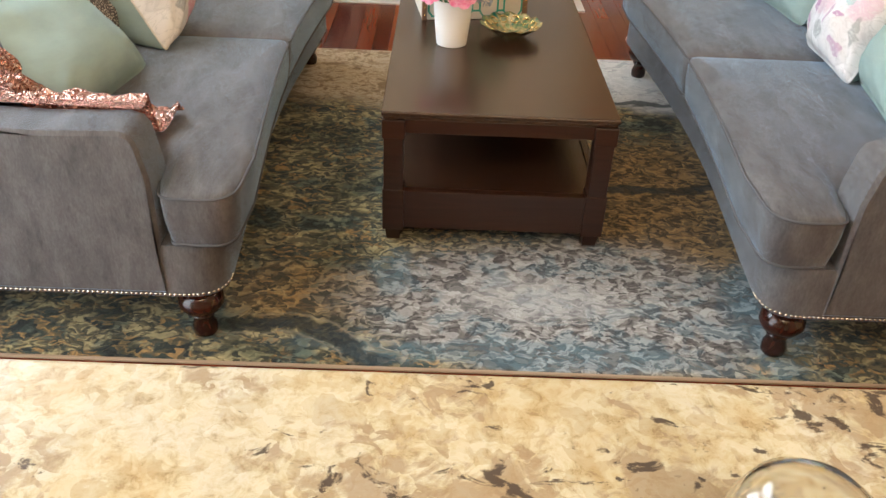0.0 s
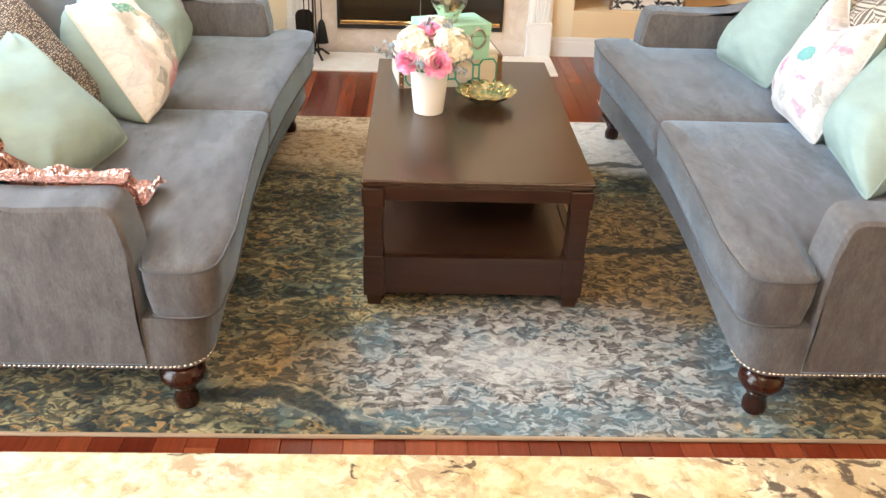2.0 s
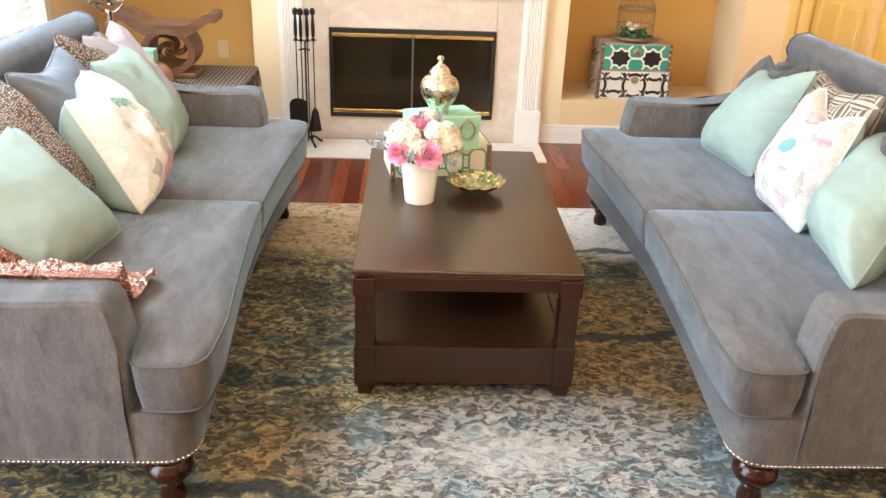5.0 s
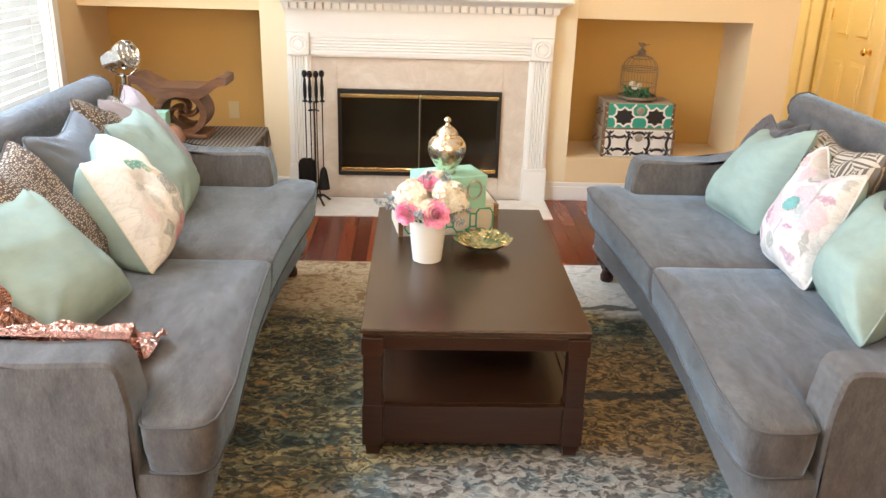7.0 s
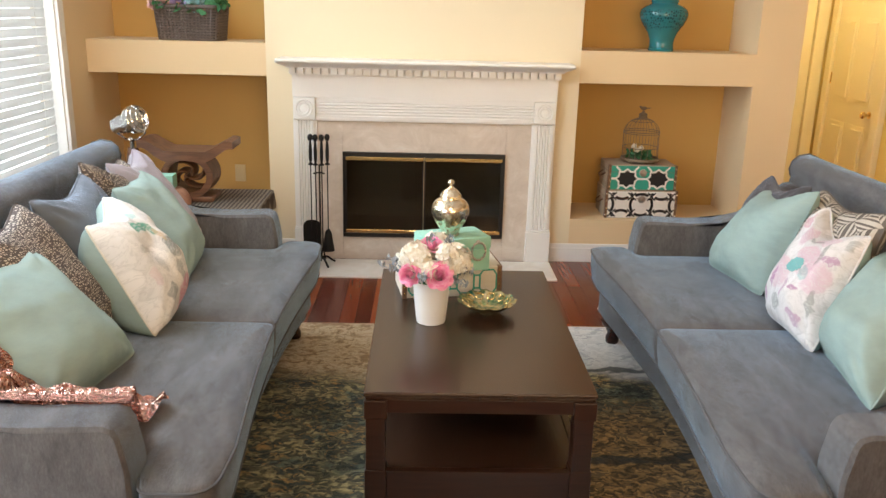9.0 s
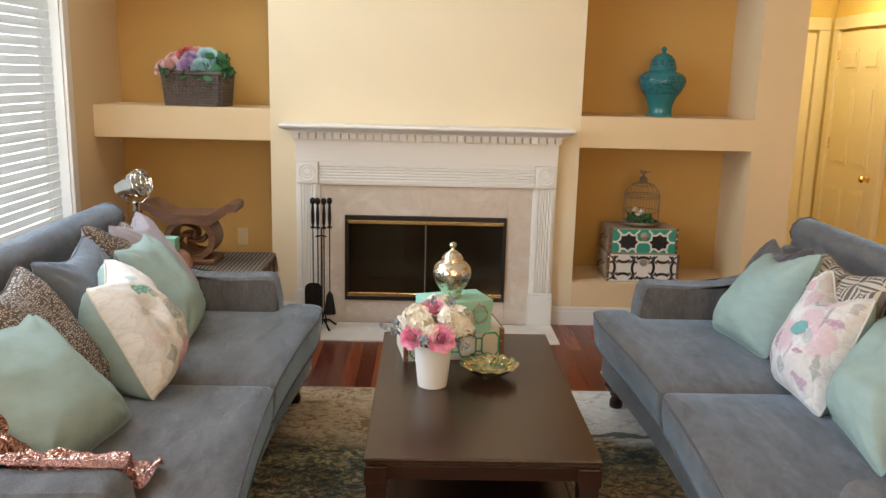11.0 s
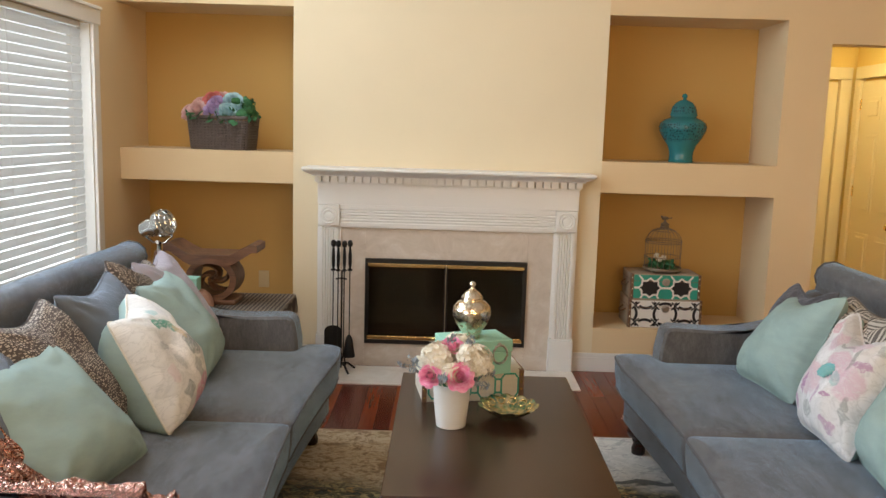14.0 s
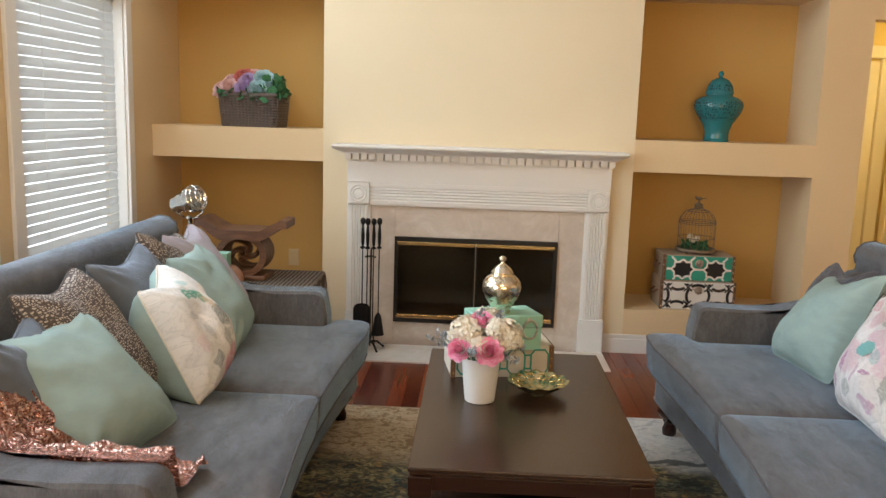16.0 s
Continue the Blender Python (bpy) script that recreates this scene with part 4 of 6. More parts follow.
def fireplace():
    root = thing("fireplace", (FX, WALL, 0), "white wooden mantelpiece with fluted pilasters round a marble-faced fireplace", "fireplace")
    y = 0.0
    # marble surround
    for x0, x1, z0, z1 in ((-0.69, -0.5245, 0, 0.932), (0.5235, 0.69, 0, 0.932), (-0.524, 0.523, 0.718, 0.932), (-0.524, 0.523, 0, 0.155)):
        part("marble_slab", box(x0, x1, -0.028, 0, z0, z1, 0.001, 1), M_MARBLE, root, "beige polished marble facing")
    for sx in (-1, 1):
        x = sx * 0.757
        pil = part("pilaster", box(x - 0.075, x + 0.075, -0.045, 0, 0.0, 0.925, 0.002), M_TRIM, root)
        fl = fluted(0.112, 0.690, 0.014, 5)
        bmesh.ops.translate(fl, verts=fl.verts, vec=(x, -0.0455, 0.225))
        part("fluted_face", fl, M_TRIM, pil)
        part("plinth", box(x - 0.08, x + 0.08, -0.068, 0, 0.0, 0.212, 0.004), M_TRIM, pil)
        part("plinth_moulding", box(x - 0.077, x + 0.077, -0.064, 0, 0.213, 0.226, 0.004), M_TRIM, pil)
        ros = part("rosette_block", box(x - 0.069, x + 0.069, -0.075, 0, 0.926, 1.060, 0.004), M_TRIM, root)
        r = lathe([(0.056, 0), (0.056, 0.004), (0.052, 0.008), (0.047, 0.004), (0.041, 0.001), (0.036, 0.004), (0.033, 0.008), (0.029, 0.004), (0.024, 0.002), (0.014, 0.006), (0.0005, 0.008)], 32)
        bmesh.ops.rotate(r, verts=r.verts, cent=(0, 0, 0), matrix=Matrix.Rotation(radians(90), 3, "X"))
        bmesh.ops.translate(r, verts=r.verts, vec=(x, -0.0755, 0.993))
        part("rosette", r, M_TRIM, ros, "", True)
    head = fluted(0.122, 1.374, 0.03, 5)
    bmesh.ops.rotate(head, verts=head.verts, cent=(0, 0, 0), matrix=Matrix.Rotation(radians(90), 3, "Y"))
    bmesh.ops.translate(head, verts=head.verts, vec=(-0.687, -0.03, 0.990))
    part("reeded_header", head, M_TRIM, root)
    part("header_bead", box(-0.687, 0.687, -0.052, 0, 0.915, 0.929, 0.004), M_TRIM, root)
    part("frieze", box(-0.832, 0.832, -0.052, 0, 1.0615, 1.215, 0.002), M_TRIM, root)
    part("frieze_fillet", box(-0.687, 0.687, -0.056, 0, 1.0515, 1.061, 0.001, 1), M_TRIM, root)
    part("dentil_board", box(-0.838, 0.838, -0.064, 0, 1.195, 1.262, 0.002), M_TRIM, root)
    n = 33
    for k in range(n):
        x = -0.822 + 1.644 * k / (n - 1)
        part("dentil", box(x - 0.0195, x + 0.0195, -0.108, -0.0635, 1.206, 1.2415, 0.0015, 1), M_TRIM, root)
    prof = [(0.0, 1.242), (-0.112, 1.242), (-0.116, 1.250), (-0.132, 1.256), (-0.165, 1.268), (-0.184, 1.277), (-0.188, 1.283), (0.0, 1.283)]
    bm = bmesh.new()
    rings = []
    for x, out in ((-1, 1), (1, 1)):
        rings.append([bm.verts.new((x * (0.84 + max(0, -yy - 0.09) * 0.75), yy, z)) for yy, z in prof])
    for i in range(len(prof)):
        j = (i + 1) % len(prof)
        bm.faces.new((rings[0][i], rings[0][j], rings[1][j], rings[1][i]))
    bm.faces.new(rings[0])
    bm.faces.new(rings[1])
    part("crown_moulding", bm, M_TRIM, root)
    part("mantel_shelf", box(-0.905, 0.905, -0.232, 0, 1.284, 1.302, 0.005, 3), M_TRIM, root)
    # firebox insert with glass doors
    ins = material("black_enamel", (0.010, 0.009, 0.009), 0.35)
    bm = box(-0.523, 0.522, -0.044, 0, 0.690, 0.717, 0.002)
    box(-0.523, 0.522, -0.044, 0, 0.156, 0.182, 0.002, bm=bm)
    box(-0.523, -0.505, -0.044, 0, 0.182, 0.690, 0.002, bm=bm)
    box(0.504, 0.522, -0.044, 0, 0.182, 0.690, 0.002, bm=bm)
    insert = part("firebox_frame", bm, ins, root, "black enamelled metal frame")
    for x0, x1 in ((-0.505, -0.003), (0.003, 0.504)):
        door = part("glass_door", box(x0, x1, -0.034, -0.030, 0.184, 0.688), glass("smoked_glass", (0.20, 0.19, 0.18), 0.02), root, "smoked glass fire door")
        part("brass_strip", box(x0, x1, -0.050, -0.036, 0.665, 0.688, 0.003), M_BRASS, door, "polished brass strip")
        part("brass_strip", box(x0, x1, -0.050, -0.036, 0.186, 0.209, 0.003), M_BRASS, door, "polished brass strip")
        part("stile", box(x0, x0 + 0.008, -0.040, -0.0345, 0.209, 0.665), ins, door)
        part("stile", box(x1 - 0.008, x1, -0.040, -0.0345, 0.209, 0.665), ins, door)
    part("door_latch", tube([(-0.10, -0.055, 0.204), (-0.09, -0.066, 0.206), (-0.02, -0.066, 0.206), (-0.01, -0.055, 0.204)], 0.005), M_BRASS, root, "brass handle", True)
    part("log_grate", join(tube([(-0.3, 0.12, 0.24), (0.3, 0.12, 0.24)], 0.05, 10), tube([(-0.24, 0.18, 0.33), (0.22, 0.10, 0.34)], 0.045, 10)), wood("charred_log", (0.03, 0.02, 0.015), (0.10, 0.07, 0.05), 0.9, "x"), root, "stacked logs behind smoked glass", True)
    bm = box(-0.52, 0.52, 0.36, 0.37, 0.12, 0.75)
    box(-0.53, -0.52, 0.0, 0.37, 0.12, 0.75, bm=bm)
    box(0.52, 0.53, 0.0, 0.37, 0.12, 0.75, bm=bm)
    box(-0.53, 0.53, 0.0, 0.37, 0.11, 0.12, bm=bm)
    box(-0.53, 0.53, 0.0, 0.37, 0.75, 0.76, bm=bm)
    part("firebox", bm, material("sooty_firebrick", (0.075, 0.068, 0.06), 0.9), root)
    return root


fireplace()
hearth = structure("hearth", box(-0.83, 0.852, 4.818, WALL - 0.0685, 0.0, 0.012, 0.003), M_PALE, "pale marble hearth slab set in the wood floor")


def fire_tools(x, y):
    root = thing("fireplace_tool_set", (x, y, 0.012), "black iron fireplace tool set with ball handles on a stand", "fire tools")
    st = tube([(0, 0, 0.02), (0, 0, 0.65)], 0.005)
    for a in range(4):
        c, s_ = math.cos(a * math.pi / 2 + 0.6), math.sin(a * math.pi / 2 + 0.6)
        tube([(0, 0, 0.05), (0.05 * c, 0.05 * s_, 0.045), (0.085 * c, 0.085 * s_, 0.015), (0.10 * c, 0.10 * s_, 0.006)], 0.007, bm=st)
    tube([(-0.032, -0.035, 0.60), (0.0, 0.0, 0.60), (0.032, -0.035, 0.60)], 0.005, bm=st)
    part("stand", st, M_DARK, root, "", True)
    for k, (dx, dy) in enumerate(((-0.050, -0.03), (-0.018, -0.045), (0.020, -0.045), (0.052, -0.02))):
        bm = tube([(dx, dy, 0.12), (dx, dy, 0.66)], 0.0036)
        lathe([(0.004, 0.648), (0.016, 0.654), (0.016, 0.659), (0.006, 0.668), (0.0105, 0.69), (0.0115, 0.74), (0.008, 0.785), (0.006, 0.80), (0.013, 0.806), (0.017, 0.820), (0.016, 0.832), (0.010, 0.842), (0.0005, 0.845)], 12, dx, dy, bm)
        if k == 0:
            o = prism(rounded([(dx - 0.052, -0.05, 0.012), (dx + 0.052, -0.05, 0.012), (dx + 0.056, 0.115, 0.055), (dx - 0.056, 0.115, 0.055)], 0.03, 8), [(0.0, 0), (0.006, 0)])
            bmesh.ops.rotate(o, verts=o.verts, cent=(0, 0, 0), matrix=Matrix.Rotation(radians(84), 3, "X"))
            bmesh.ops.translate(o, verts=o.verts, vec=(0, dy - 0.002, 0.185))
            join(bm, o)
        elif k == 1:
            tube([(dx, dy, 0.13), (dx, dy - 0.0, 0.06), (dx + 0.02, dy - 0.02, 0.05), (dx + 0.03, dy - 0.02, 0.08)], 0.005, bm=bm)
        elif k == 2:
            tube([(dx, dy, 0.13), (dx - 0.015, dy, 0.05)], 0.005, bm=bm)
            tube([(dx, dy, 0.13), (dx + 0.015, dy, 0.05)], 0.005, bm=bm)
        else:
            lathe([(0.008, 0.24), (0.02, 0.22), (0.035, 0.13), (0.04, 0.10), (0.001, 0.10)], 14, dx, dy, bm)
        part(("shovel", "poker", "tongs", "brush")[k], bm, M_DARK, root, "", True)
    return root


fire_tools(-0.640, 5.06)

# ---- trim, windows, blinds ----
def baseboard(x0, x1, y):
    bm = box(x0, x1, y - 0.014, y - 0.0005, 0.0, 0.095, 0.002)
    box(x0, x1, y - 0.010, y - 0.0005, 0.095, 0.125, 0.004, bm=bm)
    structure("baseboard", bm, M_TRIM, "white moulded baseboard along the wall")


baseboard(0.852, 2.375, WALL)
baseboard(-NI, -0.83, WALL)
baseboard(LEFT, -NI, BACK)

M_SLAT = material("white_blind_slat", (0.60, 0.595, 0.58), 0.45)
bsdf(M_SLAT).inputs["Transmission Weight"].default_value = 0.0
_tr = node(M_SLAT, "ShaderNodeBsdfTranslucent")
_tr.inputs["Color"].default_value = (0.85, 0.86, 0.85, 1)
_mx = node(M_SLAT, "ShaderNodeMixShader", Fac=0.03)
link(M_SLAT, bsdf(M_SLAT).outputs[0], _mx.inputs[1])
link(M_SLAT, _tr.outputs[0], _mx.inputs[2])
link(M_SLAT, _mx.outputs[0], M_SLAT.node_tree.nodes["Material Output"].inputs["Surface"])


def window(k, y0, y1):
    root = tagged(new("window_%d" % k), "white-trimmed window behind closed horizontal blinds", "window", "", "structure")
    x = LEFT
    fr = box(x, x + 0.022, y0 - 0.09, y0 + 0.0, WZ0 - 0.08, WZ1, 0.004)
    part("casing", fr, M_TRIM, root)
    part("casing", box(x, x + 0.022, y1, y1 + 0.075, WZ0 - 0.08, WZ1, 0.004), M_TRIM, root)
    hd = box(x, x + 0.026, y0 - 0.095, y1 + 0.095, WZ1, WZ1 + 0.085, 0.004)
    box(x, x + 0.036, y0 - 0.105, y1 + 0.105, WZ1 + 0.085, WZ1 + 0.105, 0.005, bm=hd)
    part("head_casing", hd, M_TRIM, root)
    part("sill", box(x - 0.1, x + 0.05, y0 - 0.1, y1 + 0.1, WZ0 - 0.03, WZ0, 0.005), M_TRIM, root)
    sash = box(x - 0.10, x - 0.07, y0, y0 + 0.045, WZ0, WZ1)
    box(x - 0.10, x - 0.07, y1 - 0.018, y1, WZ0, WZ1, bm=sash)
    box(x - 0.10, x - 0.07, y0 + 0.045, y1 - 0.018, WZ0, WZ0 + 0.045, bm=sash)
    box(x - 0.10, x - 0.07, y0 + 0.045, y1 - 0.018, WZ1 - 0.045, WZ1, bm=sash)
    part("sash", sash, M_TRIM, root)
    liner = box(x - 0.07, x, y1 - 0.006, y1 - 0.0005, WZ0, WZ1)
    part("jamb_liner", liner, M_TRIM, root)
    part("jamb_liner", box(x - 0.07, x, y0 + 0.0005, y0 + 0.006, WZ0, WZ1), M_TRIM, root)
    pane = part("pane", box(x - 0.088, x - 0.084, y0 + 0.045, y1 - 0.018, WZ0 + 0.045, WZ1 - 0.045), M_GLASS, root)
    pane.visible_shadow = False
    blind = thing("window_blind", (x - 0.010, (y0 + y1) / 2, 0), "white horizontal slatted blind, closed, hanging in the window", "blind", "window blinds")
    h = (y1 - y0) / 2
    part("headrail", box(-0.03, 0.006, -h + 0.02, h - 0.11, WZ1 - 0.034, WZ1 - 0.004, 0.004), M_SLAT, blind)
    me = None
    n = round((WZ1 - WZ0 - 0.10) / 0.0492) + 1
    for i in range(n):
        z = WZ0 + 0.03 + i * (WZ1 - WZ0 - 0.10) / (n - 1)
        if me is None:
            bm = bmesh.new()
            rows_ = []
            for t in (-1, -0.5, 0, 0.5, 1):
                xx, zz = -t * 0.0233 * math.cos(radians(97)), t * 0.0233 * math.sin(radians(97))
                bow_ = 0.0025 * (1 - t * t)
                rows_.append([bm.verts.new((xx + bow_, s_ * (h - 0.062) - 0.052, zz)) for s_ in (-1, 1)])
            for a, b in zip(rows_, rows_[1:]):
                bm.faces.new((a[0], a[1], b[1], b[0]))
            bmesh.ops.solidify(bm, geom=bm.faces[:], thickness=0.0025)
            ob = part("slat", bm, M_SLAT, blind)
            me = ob.data
        else:
            ob = new("slat", me)
            ob.parent = blind
        ob.location = (0, 0, z)
    for yy in (-h * 0.6, h * 0.55):
        part("ladder_cord", tube([(0.016, yy, WZ0 + 0.02), (0.016, yy, WZ1 - 0.05)], 0.0012, 6), M_SLAT, blind)
    return root


window(1, *W1)
window(2, *W2)
# bright overcast distance outside the windows
bd = bpy.data.materials.new("bright_sky_distance")
bd.use_nodes = True
bd.node_tree.nodes.clear()
_e = bd.node_tree.nodes.new("ShaderNodeEmission")
_e.inputs["Color"].default_value, _e.inputs["Strength"].default_value = (0.86, 0.94, 1.0, 1), 5.5
bd.node_tree.links.new(_e.outputs[0], bd.node_tree.nodes.new("ShaderNodeOutputMaterial").inputs["Surface"])
structure("backdrop", box(-6.2, -6.1, -9.0, 18.0, -4.0, 8.0), bd, "bright hazy sky outside the windows")

# ---- hall doors ----
def panel_door(name, width, height, label, knob_side=1):
    """A six-panel door in the x-z plane, hinged at x = 0, its face towards -y."""
    root = tagged(new(name), label, "door", "", "structure")
    leaf = part("leaf", box(0, width, 0.0, 0.035, 0.01, height, 0.002), M_DOOR, root)
    st = width * 0.14
    pw = (width - 3 * st) / 2
    for x0 in (st, 2 * st + pw):
        for z0, z1 in ((0.20, 0.82), (0.98, 1.62), (1.72, 1.90)):
            bm = box(x0, x0 + pw, -0.004, 0.004, z0, z1, 0.003)
            box(x0 + 0.03, x0 + pw - 0.03, -0.012, 0.002, z0 + 0.03, z1 - 0.03, 0.008, bm=bm)
            part("panel", bm, M_DOOR, root)
    k = lathe([(0.028, 0), (0.028, 0.006), (0.012, 0.010), (0.011, 0.032), (0.024, 0.040), (0.027, 0.053), (0.019, 0.066), (0.0005, 0.069)], 20)
    bmesh.ops.rotate(k, verts=k.verts, cent=(0, 0, 0), matrix=Matrix.Rotation(radians(90), 3, "X"))
    bmesh.ops.translate(k, verts=k.verts, vec=((width - 0.065) if knob_side > 0 else 0.065, 0.0, 0.92))
    part("door_knob", k, M_BRASS, root, "round brass knob", True)
    for z in (0.25, 1.1, 1.8):
        part("hinge", box(-0.008, 0.008, -0.006, 0.01, z, z + 0.09, 0.002), M_BRASS, root)
    return root


d1 = panel_door("door_1", 0.74, 2.03, "closed six-panel hall door in warm lamp light with a brass knob")
d1.matrix_world = pose(HX - 0.03, 6.79, 0, 0, 0, -90)
d2 = panel_door("door_2", 0.76, 2.03, "closed six-panel door at the end of the hall", -1)
d2.matrix_world = pose(2.455, HY - 0.03, 0)
for bmx in (box(3.222, 3.318, HY - 0.055, HY, 0, 2.05, 0.006), box(2.35, 3.318, HY - 0.055, HY, 2.051, 2.15, 0.006), box(HX - 0.05, HX, 6.80, 6.89, 0, 2.05, 0.006), box(HX - 0.05, HX, 5.95, 6.89, 2.051, 2.15, 0.006), box(HX - 0.05, HX, 5.95, 6.04, 0, 2.05, 0.006)):
    structure("trim", bmx, M_DOOR, "painted door casing in the hall")
# ---- flowers ----
def petal_grid(bm, centre, out, up, w, h, curl, n=4):
    """One cupped petal standing at centre, its face along out, its length along up."""
    side = out.cross(up).normalized()
    grid = []
    for i in range(n + 1):
        t = i / n
        row = []
        half = w * 0.5 * math.sin(math.pi * (0.18 + 0.70 * t)) ** 0.7
        for j in range(n + 1):
            s_ = 2 * j / n - 1
            p = centre + up * (h * t) + side * (half * s_) + out * (curl * (t * t) - 0.35 * half * s_ * s_)
            row.append(bm.verts.new(p))
        grid.append(row)
    for i in range(n):
        for j in range(n):
            bm.faces.new((grid[i][j], grid[i + 1][j], grid[i + 1][j + 1], grid[i][j + 1]))


def rose(name, place, axis, r, mat, parent, label, seed):
    rng = random.Random(seed)
    q = Vector(axis).to_track_quat("Z", "Y").to_matrix()
    bm = bmesh.new()
    c = Vector(place)
    for layer, count, rad, tilt in ((0, 3, 0.10, -0.05), (1, 4, 0.26, 0.02), (2, 5, 0.44, 0.12), (3, 6, 0.62, 0.28), (4, 6, 0.80, 0.50), (5, 7, 0.92, 0.80)):
        for k in range(count):
            a = 2 * math.pi * (k + 0.5 * (layer % 2)) / count + rng.uniform(-0.15, 0.15)
            d = Vector((math.cos(a), math.sin(a), 0))
            up = (Vector((0, 0, 1)) * math.cos(tilt) + d * math.sin(tilt)).normalized()
            out = (d * math.cos(tilt) - Vector((0, 0, 1)) * math.sin(tilt)).normalized()
            base = d * (rad * r * 0.62) - Vector((0, 0, r * (0.45 + 0.05 * layer)))
            petal_grid(bm, c + q @ base, q @ out, q @ up, r * (0.45 + 0.16 * layer), r * (1.08 - 0.06 * layer), r * (-0.10 + 0.07 * layer))
    return part(name, bm, mat, parent, label, True)


def hydrangea(name, place, r, mat, parent, label, seed, count=62):
    rng = random.Random(seed)
    bm = bmesh.new()
    c = Vector(place)
    for k in range(count):
        z = 1 - 1.7 * (k + 0.5) / count
        a = k * 2.39996
        d = Vector((math.sqrt(max(0, 1 - z * z)) * math.cos(a), math.sqrt(max(0, 1 - z * z)) * math.sin(a), z))
        p = c + d * r * rng.uniform(0.86, 1.06)
        d = (d + Vector((rng.uniform(-0.35, 0.35), rng.uniform(-0.35, 0.35), rng.uniform(-0.2, 0.4)))).normalized()
        m3 = d.to_track_quat("Z", "Y").to_matrix() @ Matrix.Rotation(rng.uniform(0, 6), 3, "Z")
        s_ = r * rng.uniform(0.34, 0.50)
        for b in range(4):
            a2 = b * math.pi / 2
            u, w = Vector((math.cos(a2), math.sin(a2), 0)), Vector((-math.sin(a2), math.cos(a2), 0))
            pts = [Vector((0, 0, 0)), u * 0.55 - w * 0.42 + Vector((0, 0, 0.12)), u * 1.0 + Vector((0, 0, 0.02)), u * 0.55 + w * 0.42 + Vector((0, 0, 0.12))]
            bm.faces.new([bm.verts.new(p + m3 @ (v * s_)) for v in pts])
    bmesh.ops.create_icosphere(bm, subdivisions=2, radius=r * 0.8, matrix=Matrix.Translation(c))
    return part(name, bm, mat, parent, label)


def sprig(place, to, mat, parent, label, seed, leaf=0.012, count=26):
    rng = random.Random(seed)
    a, b = Vector(place), Vector(to)
    bm = tube([a, a.lerp(b, 0.5) + Vector((0, 0, 0.015)), b], 0.0015, 5)
    for k in range(count):
        t = 0.35 + 0.65 * k / count
        p = a.lerp(b, t) + Vector((rng.uniform(-1, 1), rng.uniform(-1, 1), rng.uniform(-0.6, 1))) * 0.014
        m3 = Vector((rng.uniform(-1, 1), rng.uniform(-1, 1), rng.uniform(-0.5, 1))).to_track_quat("Z", "Y").to_matrix()
        s_ = leaf * rng.uniform(0.7, 1.3)
        bm.faces.new([bm.verts.new(p + m3 @ (Vector(v) * s_)) for v in ((0, -0.9, 0), (0.5, 0, 0.1), (0, 0.9, 0), (-0.5, 0, 0.1))])
    return part("sprig", bm, mat, parent, label)


def leafy(name, places, size, mat, parent, label, seed):
    rng = random.Random(seed)
    bm = bmesh.new()
    for c in places:
        d = Vector((rng.uniform(-1, 1), rng.uniform(-1, 0.3), rng.uniform(-0.2, 1))).normalized()
        up = d.cross(Vector((rng.uniform(-1, 1), 0.3, rng.uniform(-1, 1)))).normalized()
        petal_grid(bm, Vector(c), d, up, size * 0.75, size, size * 0.2)
    return part(name, bm, mat, parent, label, True)


def petal_material(name, c1, c2, rough=0.7):
    m = material(name, c1, rough, 0, 0.2)
    f = noise_fac(m, coords(m), 60, 3)
    link(m, ramp(m, f, [(0.35, c1), (0.65, c2)]), bsdf(m).inputs["Base Color"])
    bsdf(m).inputs["Subsurface Weight"].default_value = 0.0
    return m


P_WHITE = petal_material("ivory_petal", (0.70, 0.63, 0.49), (0.82, 0.79, 0.71))
P_PINK = petal_material("pink_petal", (0.84, 0.24, 0.44), (0.92, 0.50, 0.64))
P_BLUSH = petal_material("blush_petal", (0.76, 0.47, 0.47), (0.84, 0.64, 0.62))
P_CORAL = petal_material("coral_petal", (0.62, 0.15, 0.15), (0.70, 0.28, 0.24))
P_LILAC = petal_material("lilac_petal", (0.46, 0.34, 0.58), (0.58, 0.46, 0.70))
P_BLUE = petal_material("pale_blue_petal", (0.38, 0.60, 0.66), (0.54, 0.74, 0.78))
P_SAGE = petal_material("silver_sage", (0.20, 0.23, 0.26), (0.34, 0.38, 0.42))
P_LEAF = petal_material("green_leaf", (0.03, 0.12, 0.05), (0.07, 0.20, 0.09))

